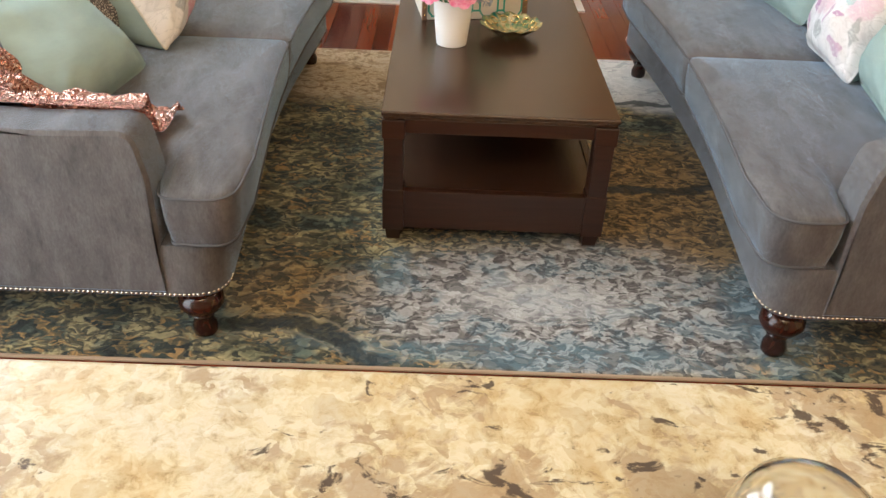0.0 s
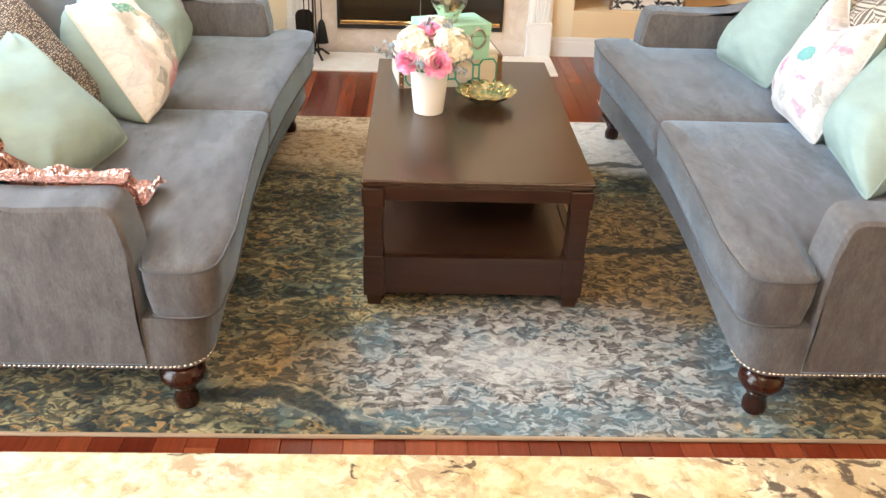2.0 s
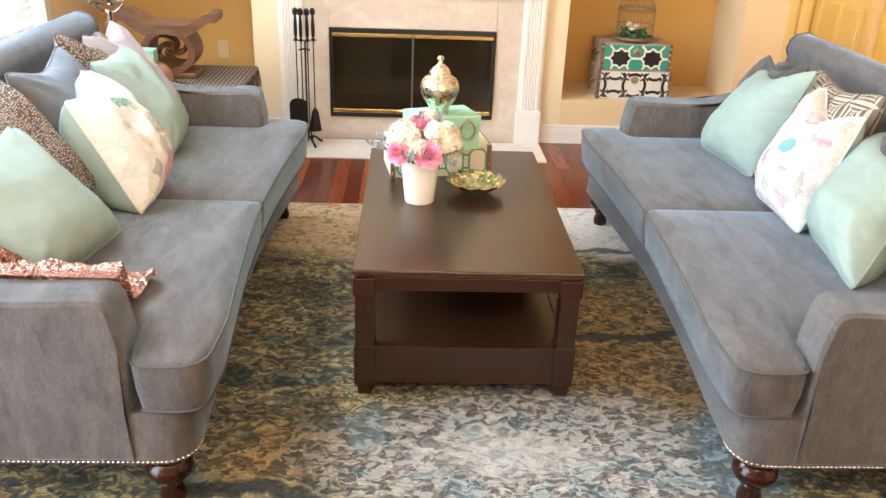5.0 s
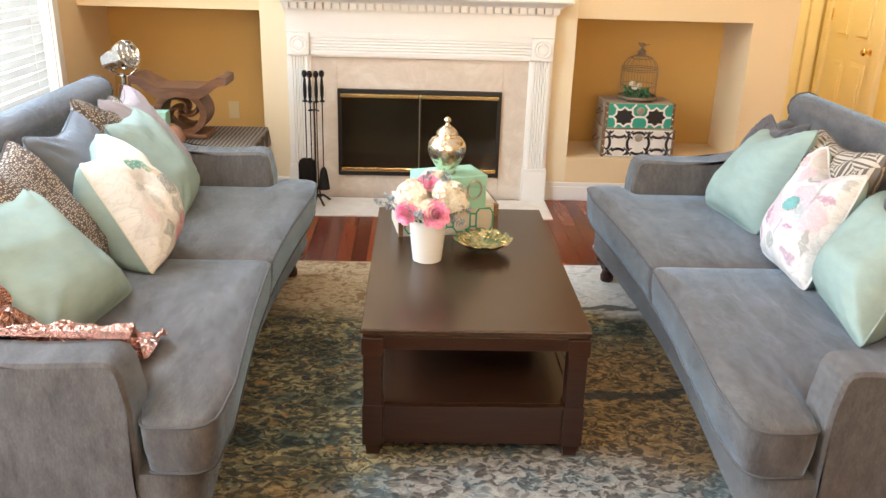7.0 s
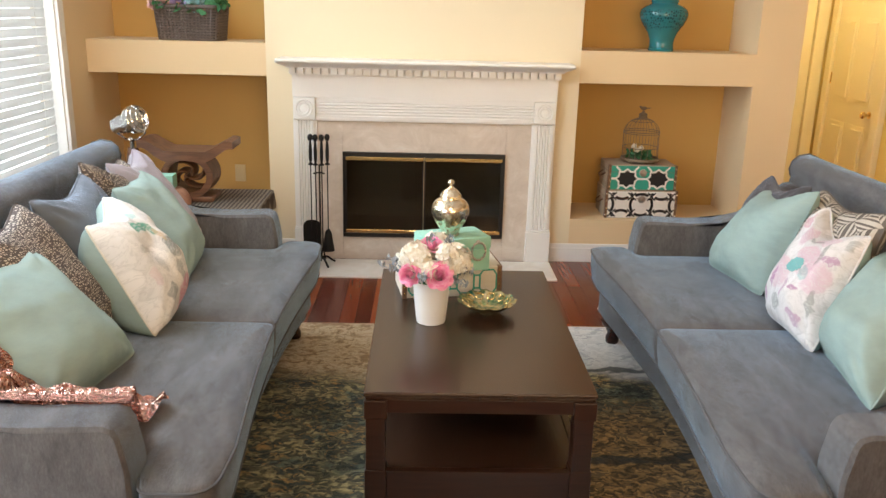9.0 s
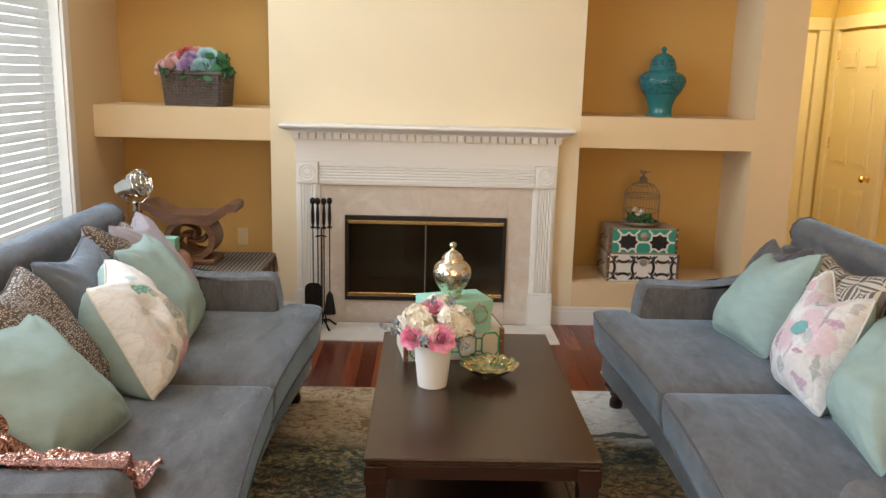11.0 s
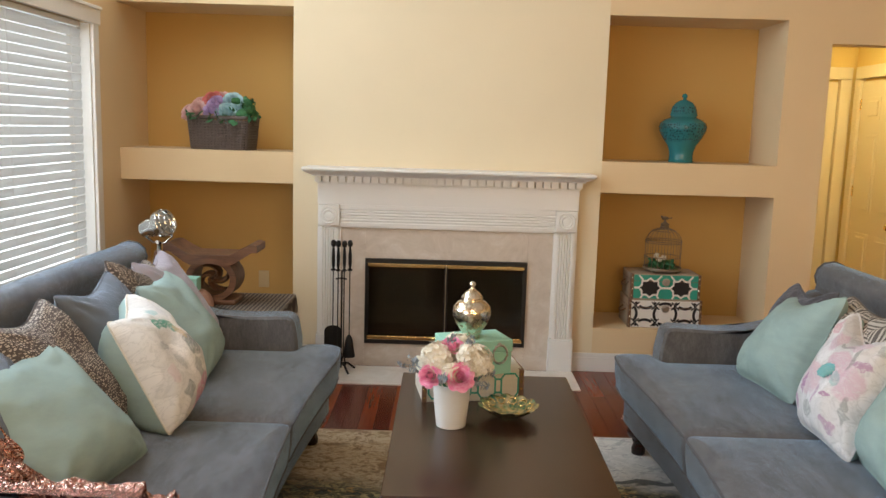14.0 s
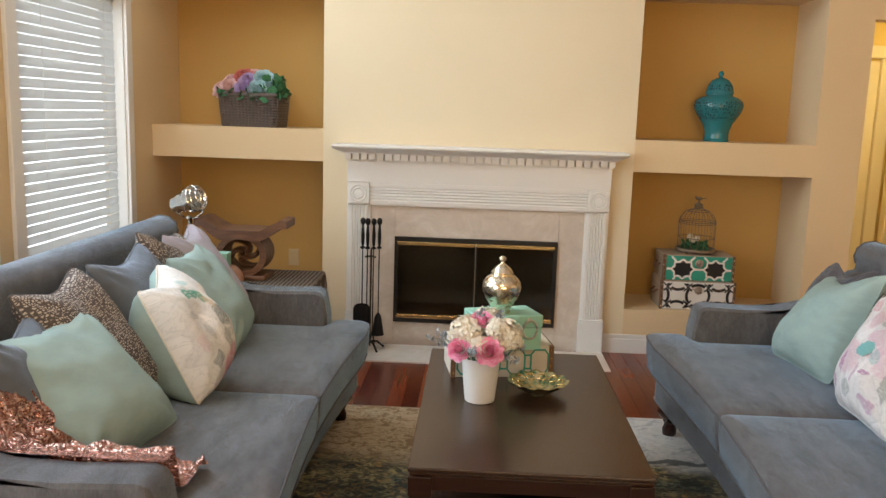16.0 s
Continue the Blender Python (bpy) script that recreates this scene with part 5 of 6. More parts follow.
# ---- on the coffee table ----
VX, VY = 0.043, 2.895
vase = thing("flower_vase", (VX, VY, TZ), "white ceramic vase of pink roses and ivory hydrangeas on the table", "vase")
part("pot", lathe([(0.050, 0.0), (0.054, 0.002), (0.0565, 0.02), (0.064, 0.09), (0.069, 0.155), (0.070, 0.163), (0.068, 0.166), (0.066, 0.163), (0.062, 0.10), (0.05, 0.02), (0.0005, 0.018)], 48), M_WHITE_CERAMIC, vase, "", True)
part("foam", lathe([(0.063, 0.13), (0.066, 0.16), (0.05, 0.175), (0.0005, 0.18)], 24), P_LEAF, vase, "", True)
for k, (x, y, z, r) in enumerate(((-0.058, -0.035, 0.262, 0.056), (0.082, -0.03, 0.252, 0.060), (0.02, 0.05, 0.270, 0.058), (0.05, -0.06, 0.285, 0.036), (-0.01, -0.07, 0.215, 0.045), (0.06, 0.06, 0.235, 0.05), (-0.05, 0.05, 0.24, 0.05))):
    hydrangea("hydrangea", (x, y, z), r, P_WHITE, vase, "ivory hydrangea head", 40 + k)
rose("rose", (0.027, -0.118, 0.222), (0.10, -1, 0.55), 0.043, P_PINK, vase, "bright pink rose", 1)
rose("rose", (-0.085, -0.10, 0.218), (-0.5, -1, 0.4), 0.036, P_PINK, vase, "bright pink rose", 2)
rose("rose", (-0.004, -0.03, 0.318), (0.0, -0.45, 1), 0.036, P_PINK, vase, "bright pink rose", 3)
for k, (a, b) in enumerate((((-0.06, -0.04, 0.2), (-0.195, -0.07, 0.247)), ((-0.06, -0.02, 0.2), (-0.165, -0.03, 0.262)), ((0.05, -0.05, 0.2), (0.12, -0.12, 0.185)), ((0.03, 0.0, 0.27), (0.075, -0.02, 0.345)), ((-0.01, -0.06, 0.2), (-0.04, -0.14, 0.215)), ((0.07, -0.02, 0.2), (0.15, -0.05, 0.215)), ((0.0, 0.0, 0.28), (-0.01, -0.05, 0.345)))):
    sprig(a, b, P_SAGE, vase, "silvery sage sprig", 60 + k)

M_GOLDGLASS = material("gilded_glass", (0.50, 0.42, 0.20), 0.16, 0.85)
_f = noise_fac(M_GOLDGLASS, coords(M_GOLDGLASS), 38, 4, 0.6, 1.0)
link(M_GOLDGLASS, ramp(M_GOLDGLASS, _f, [(0.36, (0.06, 0.28, 0.24)), (0.48, (0.44, 0.42, 0.24)), (0.66, (0.76, 0.66, 0.42))]), bsdf(M_GOLDGLASS).inputs["Base Color"])


def scalloped_bowl(x, y):
    root = thing("scalloped_bowl", (x, y, TZ), "gold and teal scalloped glass bowl on the coffee table", "bowl")
    bm = bmesh.new()
    prof = [(0.0, 0.006), (0.03, 0.006), (0.05, 0.010), (0.075, 0.022), (0.095, 0.036), (0.112, 0.047), (0.114, 0.050), (0.110, 0.050), (0.092, 0.040), (0.072, 0.027), (0.048, 0.015), (0.0, 0.012)]
    n = 72
    rings = []
    for r, z in prof:
        ring = []
        for i in range(n):
            a = 2 * math.pi * i / n
            k = max(0, (r - 0.05) / 0.065)
            rr = r * (1 + 0.055 * k * abs(math.cos(6 * a)) - 0.03 * k)
            ring.append(bm.verts.new((rr * math.cos(a), rr * math.sin(a), z + 0.004 * k * math.cos(12 * a))))
        rings.append(ring)
    for a, b in zip(rings, rings[1:]):
        for i in range(n):
            j = (i + 1) % n
            bm.faces.new((a[i], a[j], b[j], b[i]))
    bmesh.ops.remove_doubles(bm, verts=bm.verts, dist=0.0002)
    body = part("bowl_body", bm, M_GOLDGLASS, root, "", True)
    for k in range(12):
        a = 2 * math.pi * (k + 0.5) / 12
        ring = [(0.085 * math.cos(a) + 0.013 * math.cos(b * math.pi / 6) * math.cos(a) - 0.016 * math.sin(b * math.pi / 6) * math.sin(a), 0.085 * math.sin(a) + 0.013 * math.cos(b * math.pi / 6) * math.sin(a) + 0.016 * math.sin(b * math.pi / 6) * math.cos(a), 0.0365 + 0.009 * math.cos(b * math.pi / 6)) for b in range(12)]
        part("embossed_ring", tube(ring, 0.0022, 6, True), M_BRASS, body, "gilt ring", True)
    part("foot_ring", lathe([(0.030, 0.0), (0.034, 0.0), (0.036, 0.008), (0.030, 0.008)], 32), M_GOLDGLASS, root, "", True)
    return root


scalloped_bowl(0.262, 3.005)

M_LINEN = cloth("linen_paper", (0.62, 0.57, 0.48), 500)
M_TEAL = material("teal_lacquer", (0.03, 0.30, 0.22), 0.4)
M_MINTBOX = plaster("mint_lacquer", (0.30, 0.56, 0.45), 0.05)
M_LEATHER = material("brown_leather", (0.16, 0.085, 0.045), 0.5)
M_BLACK = material("black_lacquer", (0.012, 0.013, 0.016), 0.4)
M_WHITE = material("white_lacquer", (0.74, 0.72, 0.68), 0.45)
M_TRUNK = cloth("taupe_trunk_linen", (0.40, 0.33, 0.25), 500)
M_PEWTER = material("aged_pewter", (0.45, 0.42, 0.38), 0.35, 0.9)


def ribbon(points, width, y, thick=0.0016, closed=False, bm=None):
    """A flat strap along points (x, z) on a face that looks towards -y."""
    bm = bm or bmesh.new()
    pts = [Vector(p) for p in points]
    n = len(pts)
    left, right = [], []
    for i, p in enumerate(pts):
        a = pts[(i - 1) % n] if closed or i else p
        b = pts[(i + 1) % n] if closed or i < n - 1 else p
        t = (b - a).normalized()
        s_ = Vector((-t.y, t.x)) * width / 2
        left.append(p + s_)
        right.append(p - s_)
    vf = [(bm.verts.new((l.x, y - thick, l.y)), bm.verts.new((r.x, y - thick, r.y)), bm.verts.new((l.x, y, l.y)), bm.verts.new((r.x, y, r.y))) for l, r in zip(left, right)]
    for i in range(n if closed else n - 1):
        a, b = vf[i], vf[(i + 1) % n]
        for f in ((a[0], b[0], b[1], a[1]), (a[0], a[2], b[2], b[0]), (a[1], b[1], b[3], a[3])):
            bm.faces.new(f)
    return bm


def plate(outline, y, thick=0.0016, bm=None):
    bm = bm or bmesh.new()
    f = bm.faces.new([bm.verts.new((x, y, z)) for x, z in outline])
    r = bmesh.ops.extrude_face_region(bm, geom=[f])
    bmesh.ops.translate(bm, verts=[v for v in r["geom"] if isinstance(v, bmesh.types.BMVert)], vec=(0, -thick, 0))
    bmesh.ops.triangulate(bm, faces=[f for f in bm.faces if len(f.verts) > 4])
    return bm


def medallion(x, z, y, r):
    m = lathe([(r, 0), (r, 0.003), (r * 0.85, 0.004), (r * 0.8, 0.002), (r * 0.5, 0.002), (r * 0.4, 0.005), (0.0005, 0.006)], 20)
    bmesh.ops.rotate(m, verts=m.verts, cent=(0, 0, 0), matrix=Matrix.Rotation(radians(90), 3, "X"))
    bmesh.ops.translate(m, verts=m.verts, vec=(x, y, z))
    return m


def octagon(cx, cz, w, h, k=0.30):
    return [(cx - w / 2, cz - h * k), (cx - w * k, cz - h / 2), (cx + w * k, cz - h / 2), (cx + w / 2, cz - h * k), (cx + w / 2, cz + h * k), (cx + w * k, cz + h / 2), (cx - w * k, cz + h / 2), (cx - w / 2, cz + h * k)]


# lattice box under the mint box
BX = pose(0.132, 3.172, TZ, 0, 0, 9)
lattice = tagged(new("lattice_box"), "linen-covered keepsake box with green lattice and leather corners", "box")
lattice.matrix_world = BX
part("box_body", box(-0.205, 0.205, 0.0, 0.235, 0.0, 0.126, 0.003), M_LINEN, lattice)
for cx in (-0.145, -0.045, 0.055, 0.150):
    part("lattice_strap", ribbon(octagon(cx, 0.063, 0.070, 0.098), 0.0075, -0.0002, 0.0012, True), M_TEAL, lattice, "green lattice motif")
for x0, x1, z in ((-0.11, -0.08, 0.035), (-0.01, 0.02, 0.035), (0.09, 0.115, 0.035), (-0.11, -0.08, 0.09), (-0.01, 0.02, 0.09), (0.09, 0.115, 0.09)):
    part("lattice_strap", ribbon([(x0, z), (x1, z)], 0.007, -0.0004, 0.0012), M_TEAL, lattice)
for x in (-0.2055, 0.1875):
    part("corner_strap", box(x, x + 0.018, -0.0035, 0.02, 0.0, 0.1275, 0.001), M_LEATHER, lattice, "brown leather corner")
    for z in (0.02, 0.05, 0.08, 0.11):
        part("stud", medallion(x + 0.009, z, -0.0036, 0.004), M_BRASS, lattice, "", True)
part("strap_end", box(0.2052, 0.2085, 0.0, 0.235, 0.0, 0.1275, 0.001), M_LEATHER, lattice, "brown leather side")
part("latch_medallion", medallion(0.0, 0.085, -0.002, 0.02), M_PEWTER, lattice, "round pewter latch", True)

mint = tagged(new("mint_gift_box"), "plain mint green box with a twisted ring handle", "box")
mint.matrix_world = pose(0.127, 3.185, TZ + 0.1275, 0, 0, 20)
part("box_body", box(-0.130, 0.130, -0.085, 0.085, 0.0, 0.090, 0.002), M_MINTBOX, mint)
part("box_lid", box(-0.133, 0.133, -0.088, 0.088, 0.091, 0.138, 0.003), M_MINTBOX, mint)
part("ring_handle", tube([(0.075 + 0.030 * math.cos(a * math.pi / 20), -0.099 + 0.003 * math.sin(a * 1.9), 0.085 + 0.036 * math.sin(a * math.pi / 20)) for a in range(40)], lambda t: 0.0046 + 0.0012 * math.sin(t * 75), 8, True), M_PEWTER, mint, "twisted pewter ring", True)
part("ring_mount", medallion(0.075, 0.121, -0.089, 0.009), M_PEWTER, mint, "", True)

M_MERCURY = material("mercury_glass", (0.74, 0.66, 0.52), 0.16, 1.0)
_f = noise_fac(M_MERCURY, coords(M_MERCURY), 45, 5, 0.7)
link(M_MERCURY, ramp(M_MERCURY, _f, [(0.40, (0.34, 0.27, 0.17)), (0.48, (0.72, 0.63, 0.48)), (0.56, (0.84, 0.78, 0.67)), (0.64, (0.55, 0.46, 0.32))]), bsdf(M_MERCURY).inputs["Base Color"])
link(M_MERCURY, ramp(M_MERCURY, _f, [(0.40, (0.42, 0.42, 0.42)), (0.55, (0.12, 0.12, 0.12)), (0.64, (0.30, 0.30, 0.30))]), bsdf(M_MERCURY).inputs["Roughness"])
urn = thing("mercury_glass_jar", (0.116, 3.165, TZ + 0.2665), "gold mercury glass ginger jar with lid on the mint box", "jar")
part("jar_body", lathe([(0.0005, 0.0), (0.036, 0.0), (0.038, 0.006), (0.036, 0.014), (0.044, 0.030), (0.062, 0.058), (0.073, 0.085), (0.076, 0.105), (0.072, 0.125), (0.058, 0.142), (0.042, 0.150), (0.040, 0.158)], 48), M_MERCURY, urn, "", True)
part("lid", lathe([(0.041, 0.157), (0.043, 0.161), (0.040, 0.167), (0.030, 0.180), (0.016, 0.190), (0.008, 0.196), (0.007, 0.202), (0.013, 0.208), (0.014, 0.215), (0.010, 0.222), (0.0005, 0.226)], 40), M_MERCURY, urn, "", True)

# ---- right niches ----
def trunk(y, z, x0, x1, h, d, top):
    root = thing("decorative_trunk", ((x0 + x1) / 2, y, z), "teal and black star-patterned storage trunk with metal corners" if top else "black and white chain-patterned storage trunk with metal corners", "trunk", "stacked trunks")
    w = (x1 - x0) / 2
    part("trunk_body", box(-w, w, 0.0, d, 0.0, h, 0.003), M_TRUNK, root)
    part("front_panel", box(-w + 0.012, w - 0.012, -0.0018, 0.0, 0.004, h - 0.004, 0.0006, 1), M_TEAL if top else M_WHITE, root)
    part("lid_line", box(-w - 0.001, w + 0.001, -0.0032, d, h * 0.72, h * 0.735), M_LEATHER, root, "seam of the lid")
    for x in (-w - 0.003, w - 0.014):
        part("corner_strap", box(x, x + 0.017, -0.0045, 0.03, 0.0, h + 0.002, 0.001), M_LEATHER, root, "brown leather edge")
        for k in range(4):
            part("stud", medallion(x + 0.0085, 0.022 + k * (h - 0.044) / 3, -0.0046, 0.0062), M_NAIL, root, "", True)
    face = -0.0019
    if top:
        for cx in (-0.104, 0.104):
            star = []
            for k in range(16):
                a = 2 * math.pi * k / 16
                r = 0.056 if k % 2 else 0.071
                star.append((cx + r * math.cos(a) * 1.05, h * 0.46 + r * math.sin(a) * 0.90))
            part("star_panel", plate(star, face, 0.0012), M_BLACK, root, "black star")
            part("star_outline", ribbon(star, 0.0135, face - 0.0010, 0.0012, True), M_WHITE, root, "white outline")
            for sx in (-1, 1):
                part("outline", ribbon([(cx + sx * 0.046, h * 0.46 + 0.052), (cx + sx * 0.075, h - 0.008)], 0.012, face - 0.0004, 0.0012), M_WHITE, root)
                part("outline", ribbon([(cx + sx * 0.046, h * 0.46 - 0.052), (cx + sx * 0.060, 0.006)], 0.012, face - 0.0004, 0.0012), M_WHITE, root)
                part("outline", ribbon([(cx + sx * 0.070, h * 0.46), (cx + sx * 0.104, h * 0.46)], 0.014, face - 0.0007, 0.0012), M_WHITE, root)
    else:
        half = w - 0.016

        def arc(cx, cz, r, a0, a1):
            pts = [(cx + r * math.cos(radians(a0 + (a1 - a0) * k / 14)), cz + r * math.sin(radians(a0 + (a1 - a0) * k / 14))) for k in range(15)]
            pts = [p for p in pts if abs(p[0]) < half and 0.008 < p[1] < h - 0.008]
            if len(pts) > 2:
                part("ring_segment", ribbon(pts, 0.018, face, 0.0012), M_BLACK, root, "black ring segment")

        for cx, cz in ((0, h / 2), (-0.262, h / 2), (0.262, h / 2), (-0.131, h + 0.018), (0.131, h + 0.018), (-0.131, -0.018), (0.131, -0.018)):
            for a0 in (0, 90, 180, 270):
                arc(cx, cz, 0.073, a0 - 36, a0 + 36)
        for cx in (-0.1965, -0.0655, 0.0655, 0.1965):
            for cz in (h * 0.80, h * 0.20):
                for sg in (-1, 1):
                    bar = [(cx - sg * 0.026, cz - 0.026), (cx + sg * 0.026, cz + 0.026)]
                    if all(abs(p[0]) < half + 0.004 and 0 < p[1] < h for p in bar):
                        part("cross_bar", ribbon(bar, 0.009, face - 0.0010 - 0.0004 * sg, 0.0012), M_BLACK, root)
    part("latch_medallion", medallion(0.0, h * 0.70, -0.004, 0.026), M_PEWTER, root, "round pewter latch", True)
    part("handle", tube([(-w - 0.003, 0.08, h * 0.6), (-w - 0.03, 0.09, h * 0.5), (-w - 0.034, 0.13, h * 0.42), (-w - 0.03, 0.17, h * 0.5), (-w - 0.003, 0.18, h * 0.6)], 0.005), M_LEATHER, root, "leather side handle", True)
    return root


trunk(5.320, NICHE_B, 1.228, 1.705, 0.188, 0.30, False)
trunk(5.335, NICHE_B + 0.1905, 1.238, 1.690, 0.166, 0.28, True)


def birdcage(x, y, z):
    root = thing("birdcage", (x, y, z), "rusty wire birdcage with white flowers and moss, on the trunks", "birdcage")
    wire = material("rusty_wire", (0.21, 0.165, 0.115), 0.6, 0.35)
    R, H1, H2 = 0.118, 0.195, 0.295
    part("cage_floor", lathe([(0.0005, 0.012), (R + 0.008, 0.012), (R + 0.010, 0.018), (R + 0.008, 0.030), (R - 0.004, 0.030), (R - 0.004, 0.020), (0.0005, 0.020)], 40), wire, root, "", True)
    for k in range(4):
        a = k * math.pi / 2 + 0.8
        part("foot", lathe([(0.008, 0), (0.010, 0.006), (0.006, 0.013)], 10, (R - 0.01) * math.cos(a), (R - 0.01) * math.sin(a)), wire, root, "", True)
    for k in range(18):
        a = 2 * math.pi * k / 18
        pts = [(R, 0.03), (R, 0.09), (R, H1)] + [(R * math.cos(t * math.pi / 14), H1 + (H2 - H1) * math.sin(t * math.pi / 14)) for t in range(1, 7)] + [(0.02, H2 + 0.002)]
        part("wire", tube([(r * math.cos(a), r * math.sin(a), zz) for r, zz in pts], 0.0016, 5), wire, root, "", True)
    for r, zz in ((R + 0.001, 0.10), (R + 0.001, H1), (R + 0.001, H1 + 0.012), (0.075, H1 + 0.079)):
        part("hoop", tube([(r * math.cos(a * math.pi / 20), r * math.sin(a * math.pi / 20), zz) for a in range(40)], 0.0026, 6, True), wire, root, "", True)
    part("crown", lathe([(0.026, H2 - 0.006), (0.03, H2 + 0.004), (0.024, H2 + 0.012), (0.03, H2 + 0.024), (0.014, H2 + 0.034), (0.006, H2 + 0.045), (0.004, H2 + 0.052)], 20), wire, root, "", True)
    b = bmesh.new()
    bmesh.ops.create_uvsphere(b, u_segments=14, v_segments=9, radius=0.014, matrix=Matrix.Translation((0, 0, H2 + 0.063)) @ Matrix.Diagonal((1.6, 0.8, 0.9, 1)))
    bmesh.ops.create_uvsphere(b, u_segments=10, v_segments=7, radius=0.008, matrix=Matrix.Translation((-0.022, 0, H2 + 0.072)))
    tube([(0.018, 0, H2 + 0.062), (0.046, 0, H2 + 0.066)], 0.004, 6, bm=b)
    part("finial", b, wire, root, "small iron bird-shaped finial", True)
    rng = random.Random(3)
    leafy("moss", [(rng.uniform(-0.08, 0.08), rng.uniform(-0.08, 0.08), 0.03 + rng.uniform(0, 0.035)) for k in range(120)], 0.026, P_LEAF, root, "dark green moss", 8)
    for k, (dx, dy, dz) in enumerate(((-0.035, -0.05, 0.085), (-0.01, -0.06, 0.10), (-0.05, -0.03, 0.11))):
        hydrangea("white_flower", (dx, dy, dz), 0.017, P_WHITE, root, "small white flower", 80 + k, 24)
    return root


birdcage(1.468, 5.475, NICHE_B + 0.1905 + 0.1685)


def ginger_jar(x, y, z):
    root = thing("ginger_jar", (x, y, z), "pierced turquoise ceramic ginger jar in the upper niche", "jar")
    m = material("turquoise_glaze", (0.03, 0.26, 0.31), 0.22)
    v = coords(m)
    c = cell_pattern(m, scaled(m, v, (1, 1, 0.85)), 64, 0.60, "DISTANCE_TO_EDGE")
    c2 = cell_pattern(m, scaled(m, v, (1, 1, 0.85)), 64, 0.60)
    # Piercings aren't cut: the shade inside them is painted as darker glaze, with relief.
    hole = ramp(m, c.outputs["Distance"], [(0.14, (0, 0, 0)), (0.22, (1, 1, 1))])
    pick = ramp(m, c2.outputs["Color"], [(0.20, (0, 0, 0)), (0.24, (1, 1, 1))])
    sep = m.node_tree.nodes.new("ShaderNodeSeparateXYZ")
    link(m, v, sep.inputs[0])
    zone = ramp(m, sep.outputs[2], [(0.135, (0, 0, 0)), (0.145, (1, 1, 1)), (0.255, (1, 1, 1)), (0.262, (0, 0, 0)), (0.320, (0, 0, 0)), (0.325, (1, 1, 1)), (0.365, (1, 1, 1)), (0.37, (0, 0, 0))])
    mask = math_node(m, "MULTIPLY", math_node(m, "MULTIPLY", hole, pick), zone)
    link(m, mixed(m, mask, (0.020, 0.165, 0.195), (0.005, 0.045, 0.056)), bsdf(m).inputs["Base Color"])
    relief(m, math_node(m, "MULTIPLY", mask, -1.0), 0.9, 0.006)
    part("jar_body", lathe([(0.0005, 0), (0.080, 0), (0.082, 0.010), (0.077, 0.018), (0.079, 0.026), (0.076, 0.040), (0.079, 0.070), (0.095, 0.115), (0.130, 0.165), (0.150, 0.205), (0.155, 0.232), (0.148, 0.258), (0.122, 0.280), (0.092, 0.292), (0.084, 0.298), (0.083, 0.306)], 64), m, root, "", True)
    part("lid", lathe([(0.088, 0.305), (0.090, 0.311), (0.086, 0.318), (0.083, 0.340), (0.074, 0.366), (0.054, 0.392), (0.030, 0.405), (0.014, 0.410), (0.010, 0.418), (0.018, 0.428), (0.017, 0.440), (0.009, 0.449), (0.0005, 0.452)], 56), m, root, "", True)
    return root


ginger_jar(1.549, 5.50, SHELF_T)


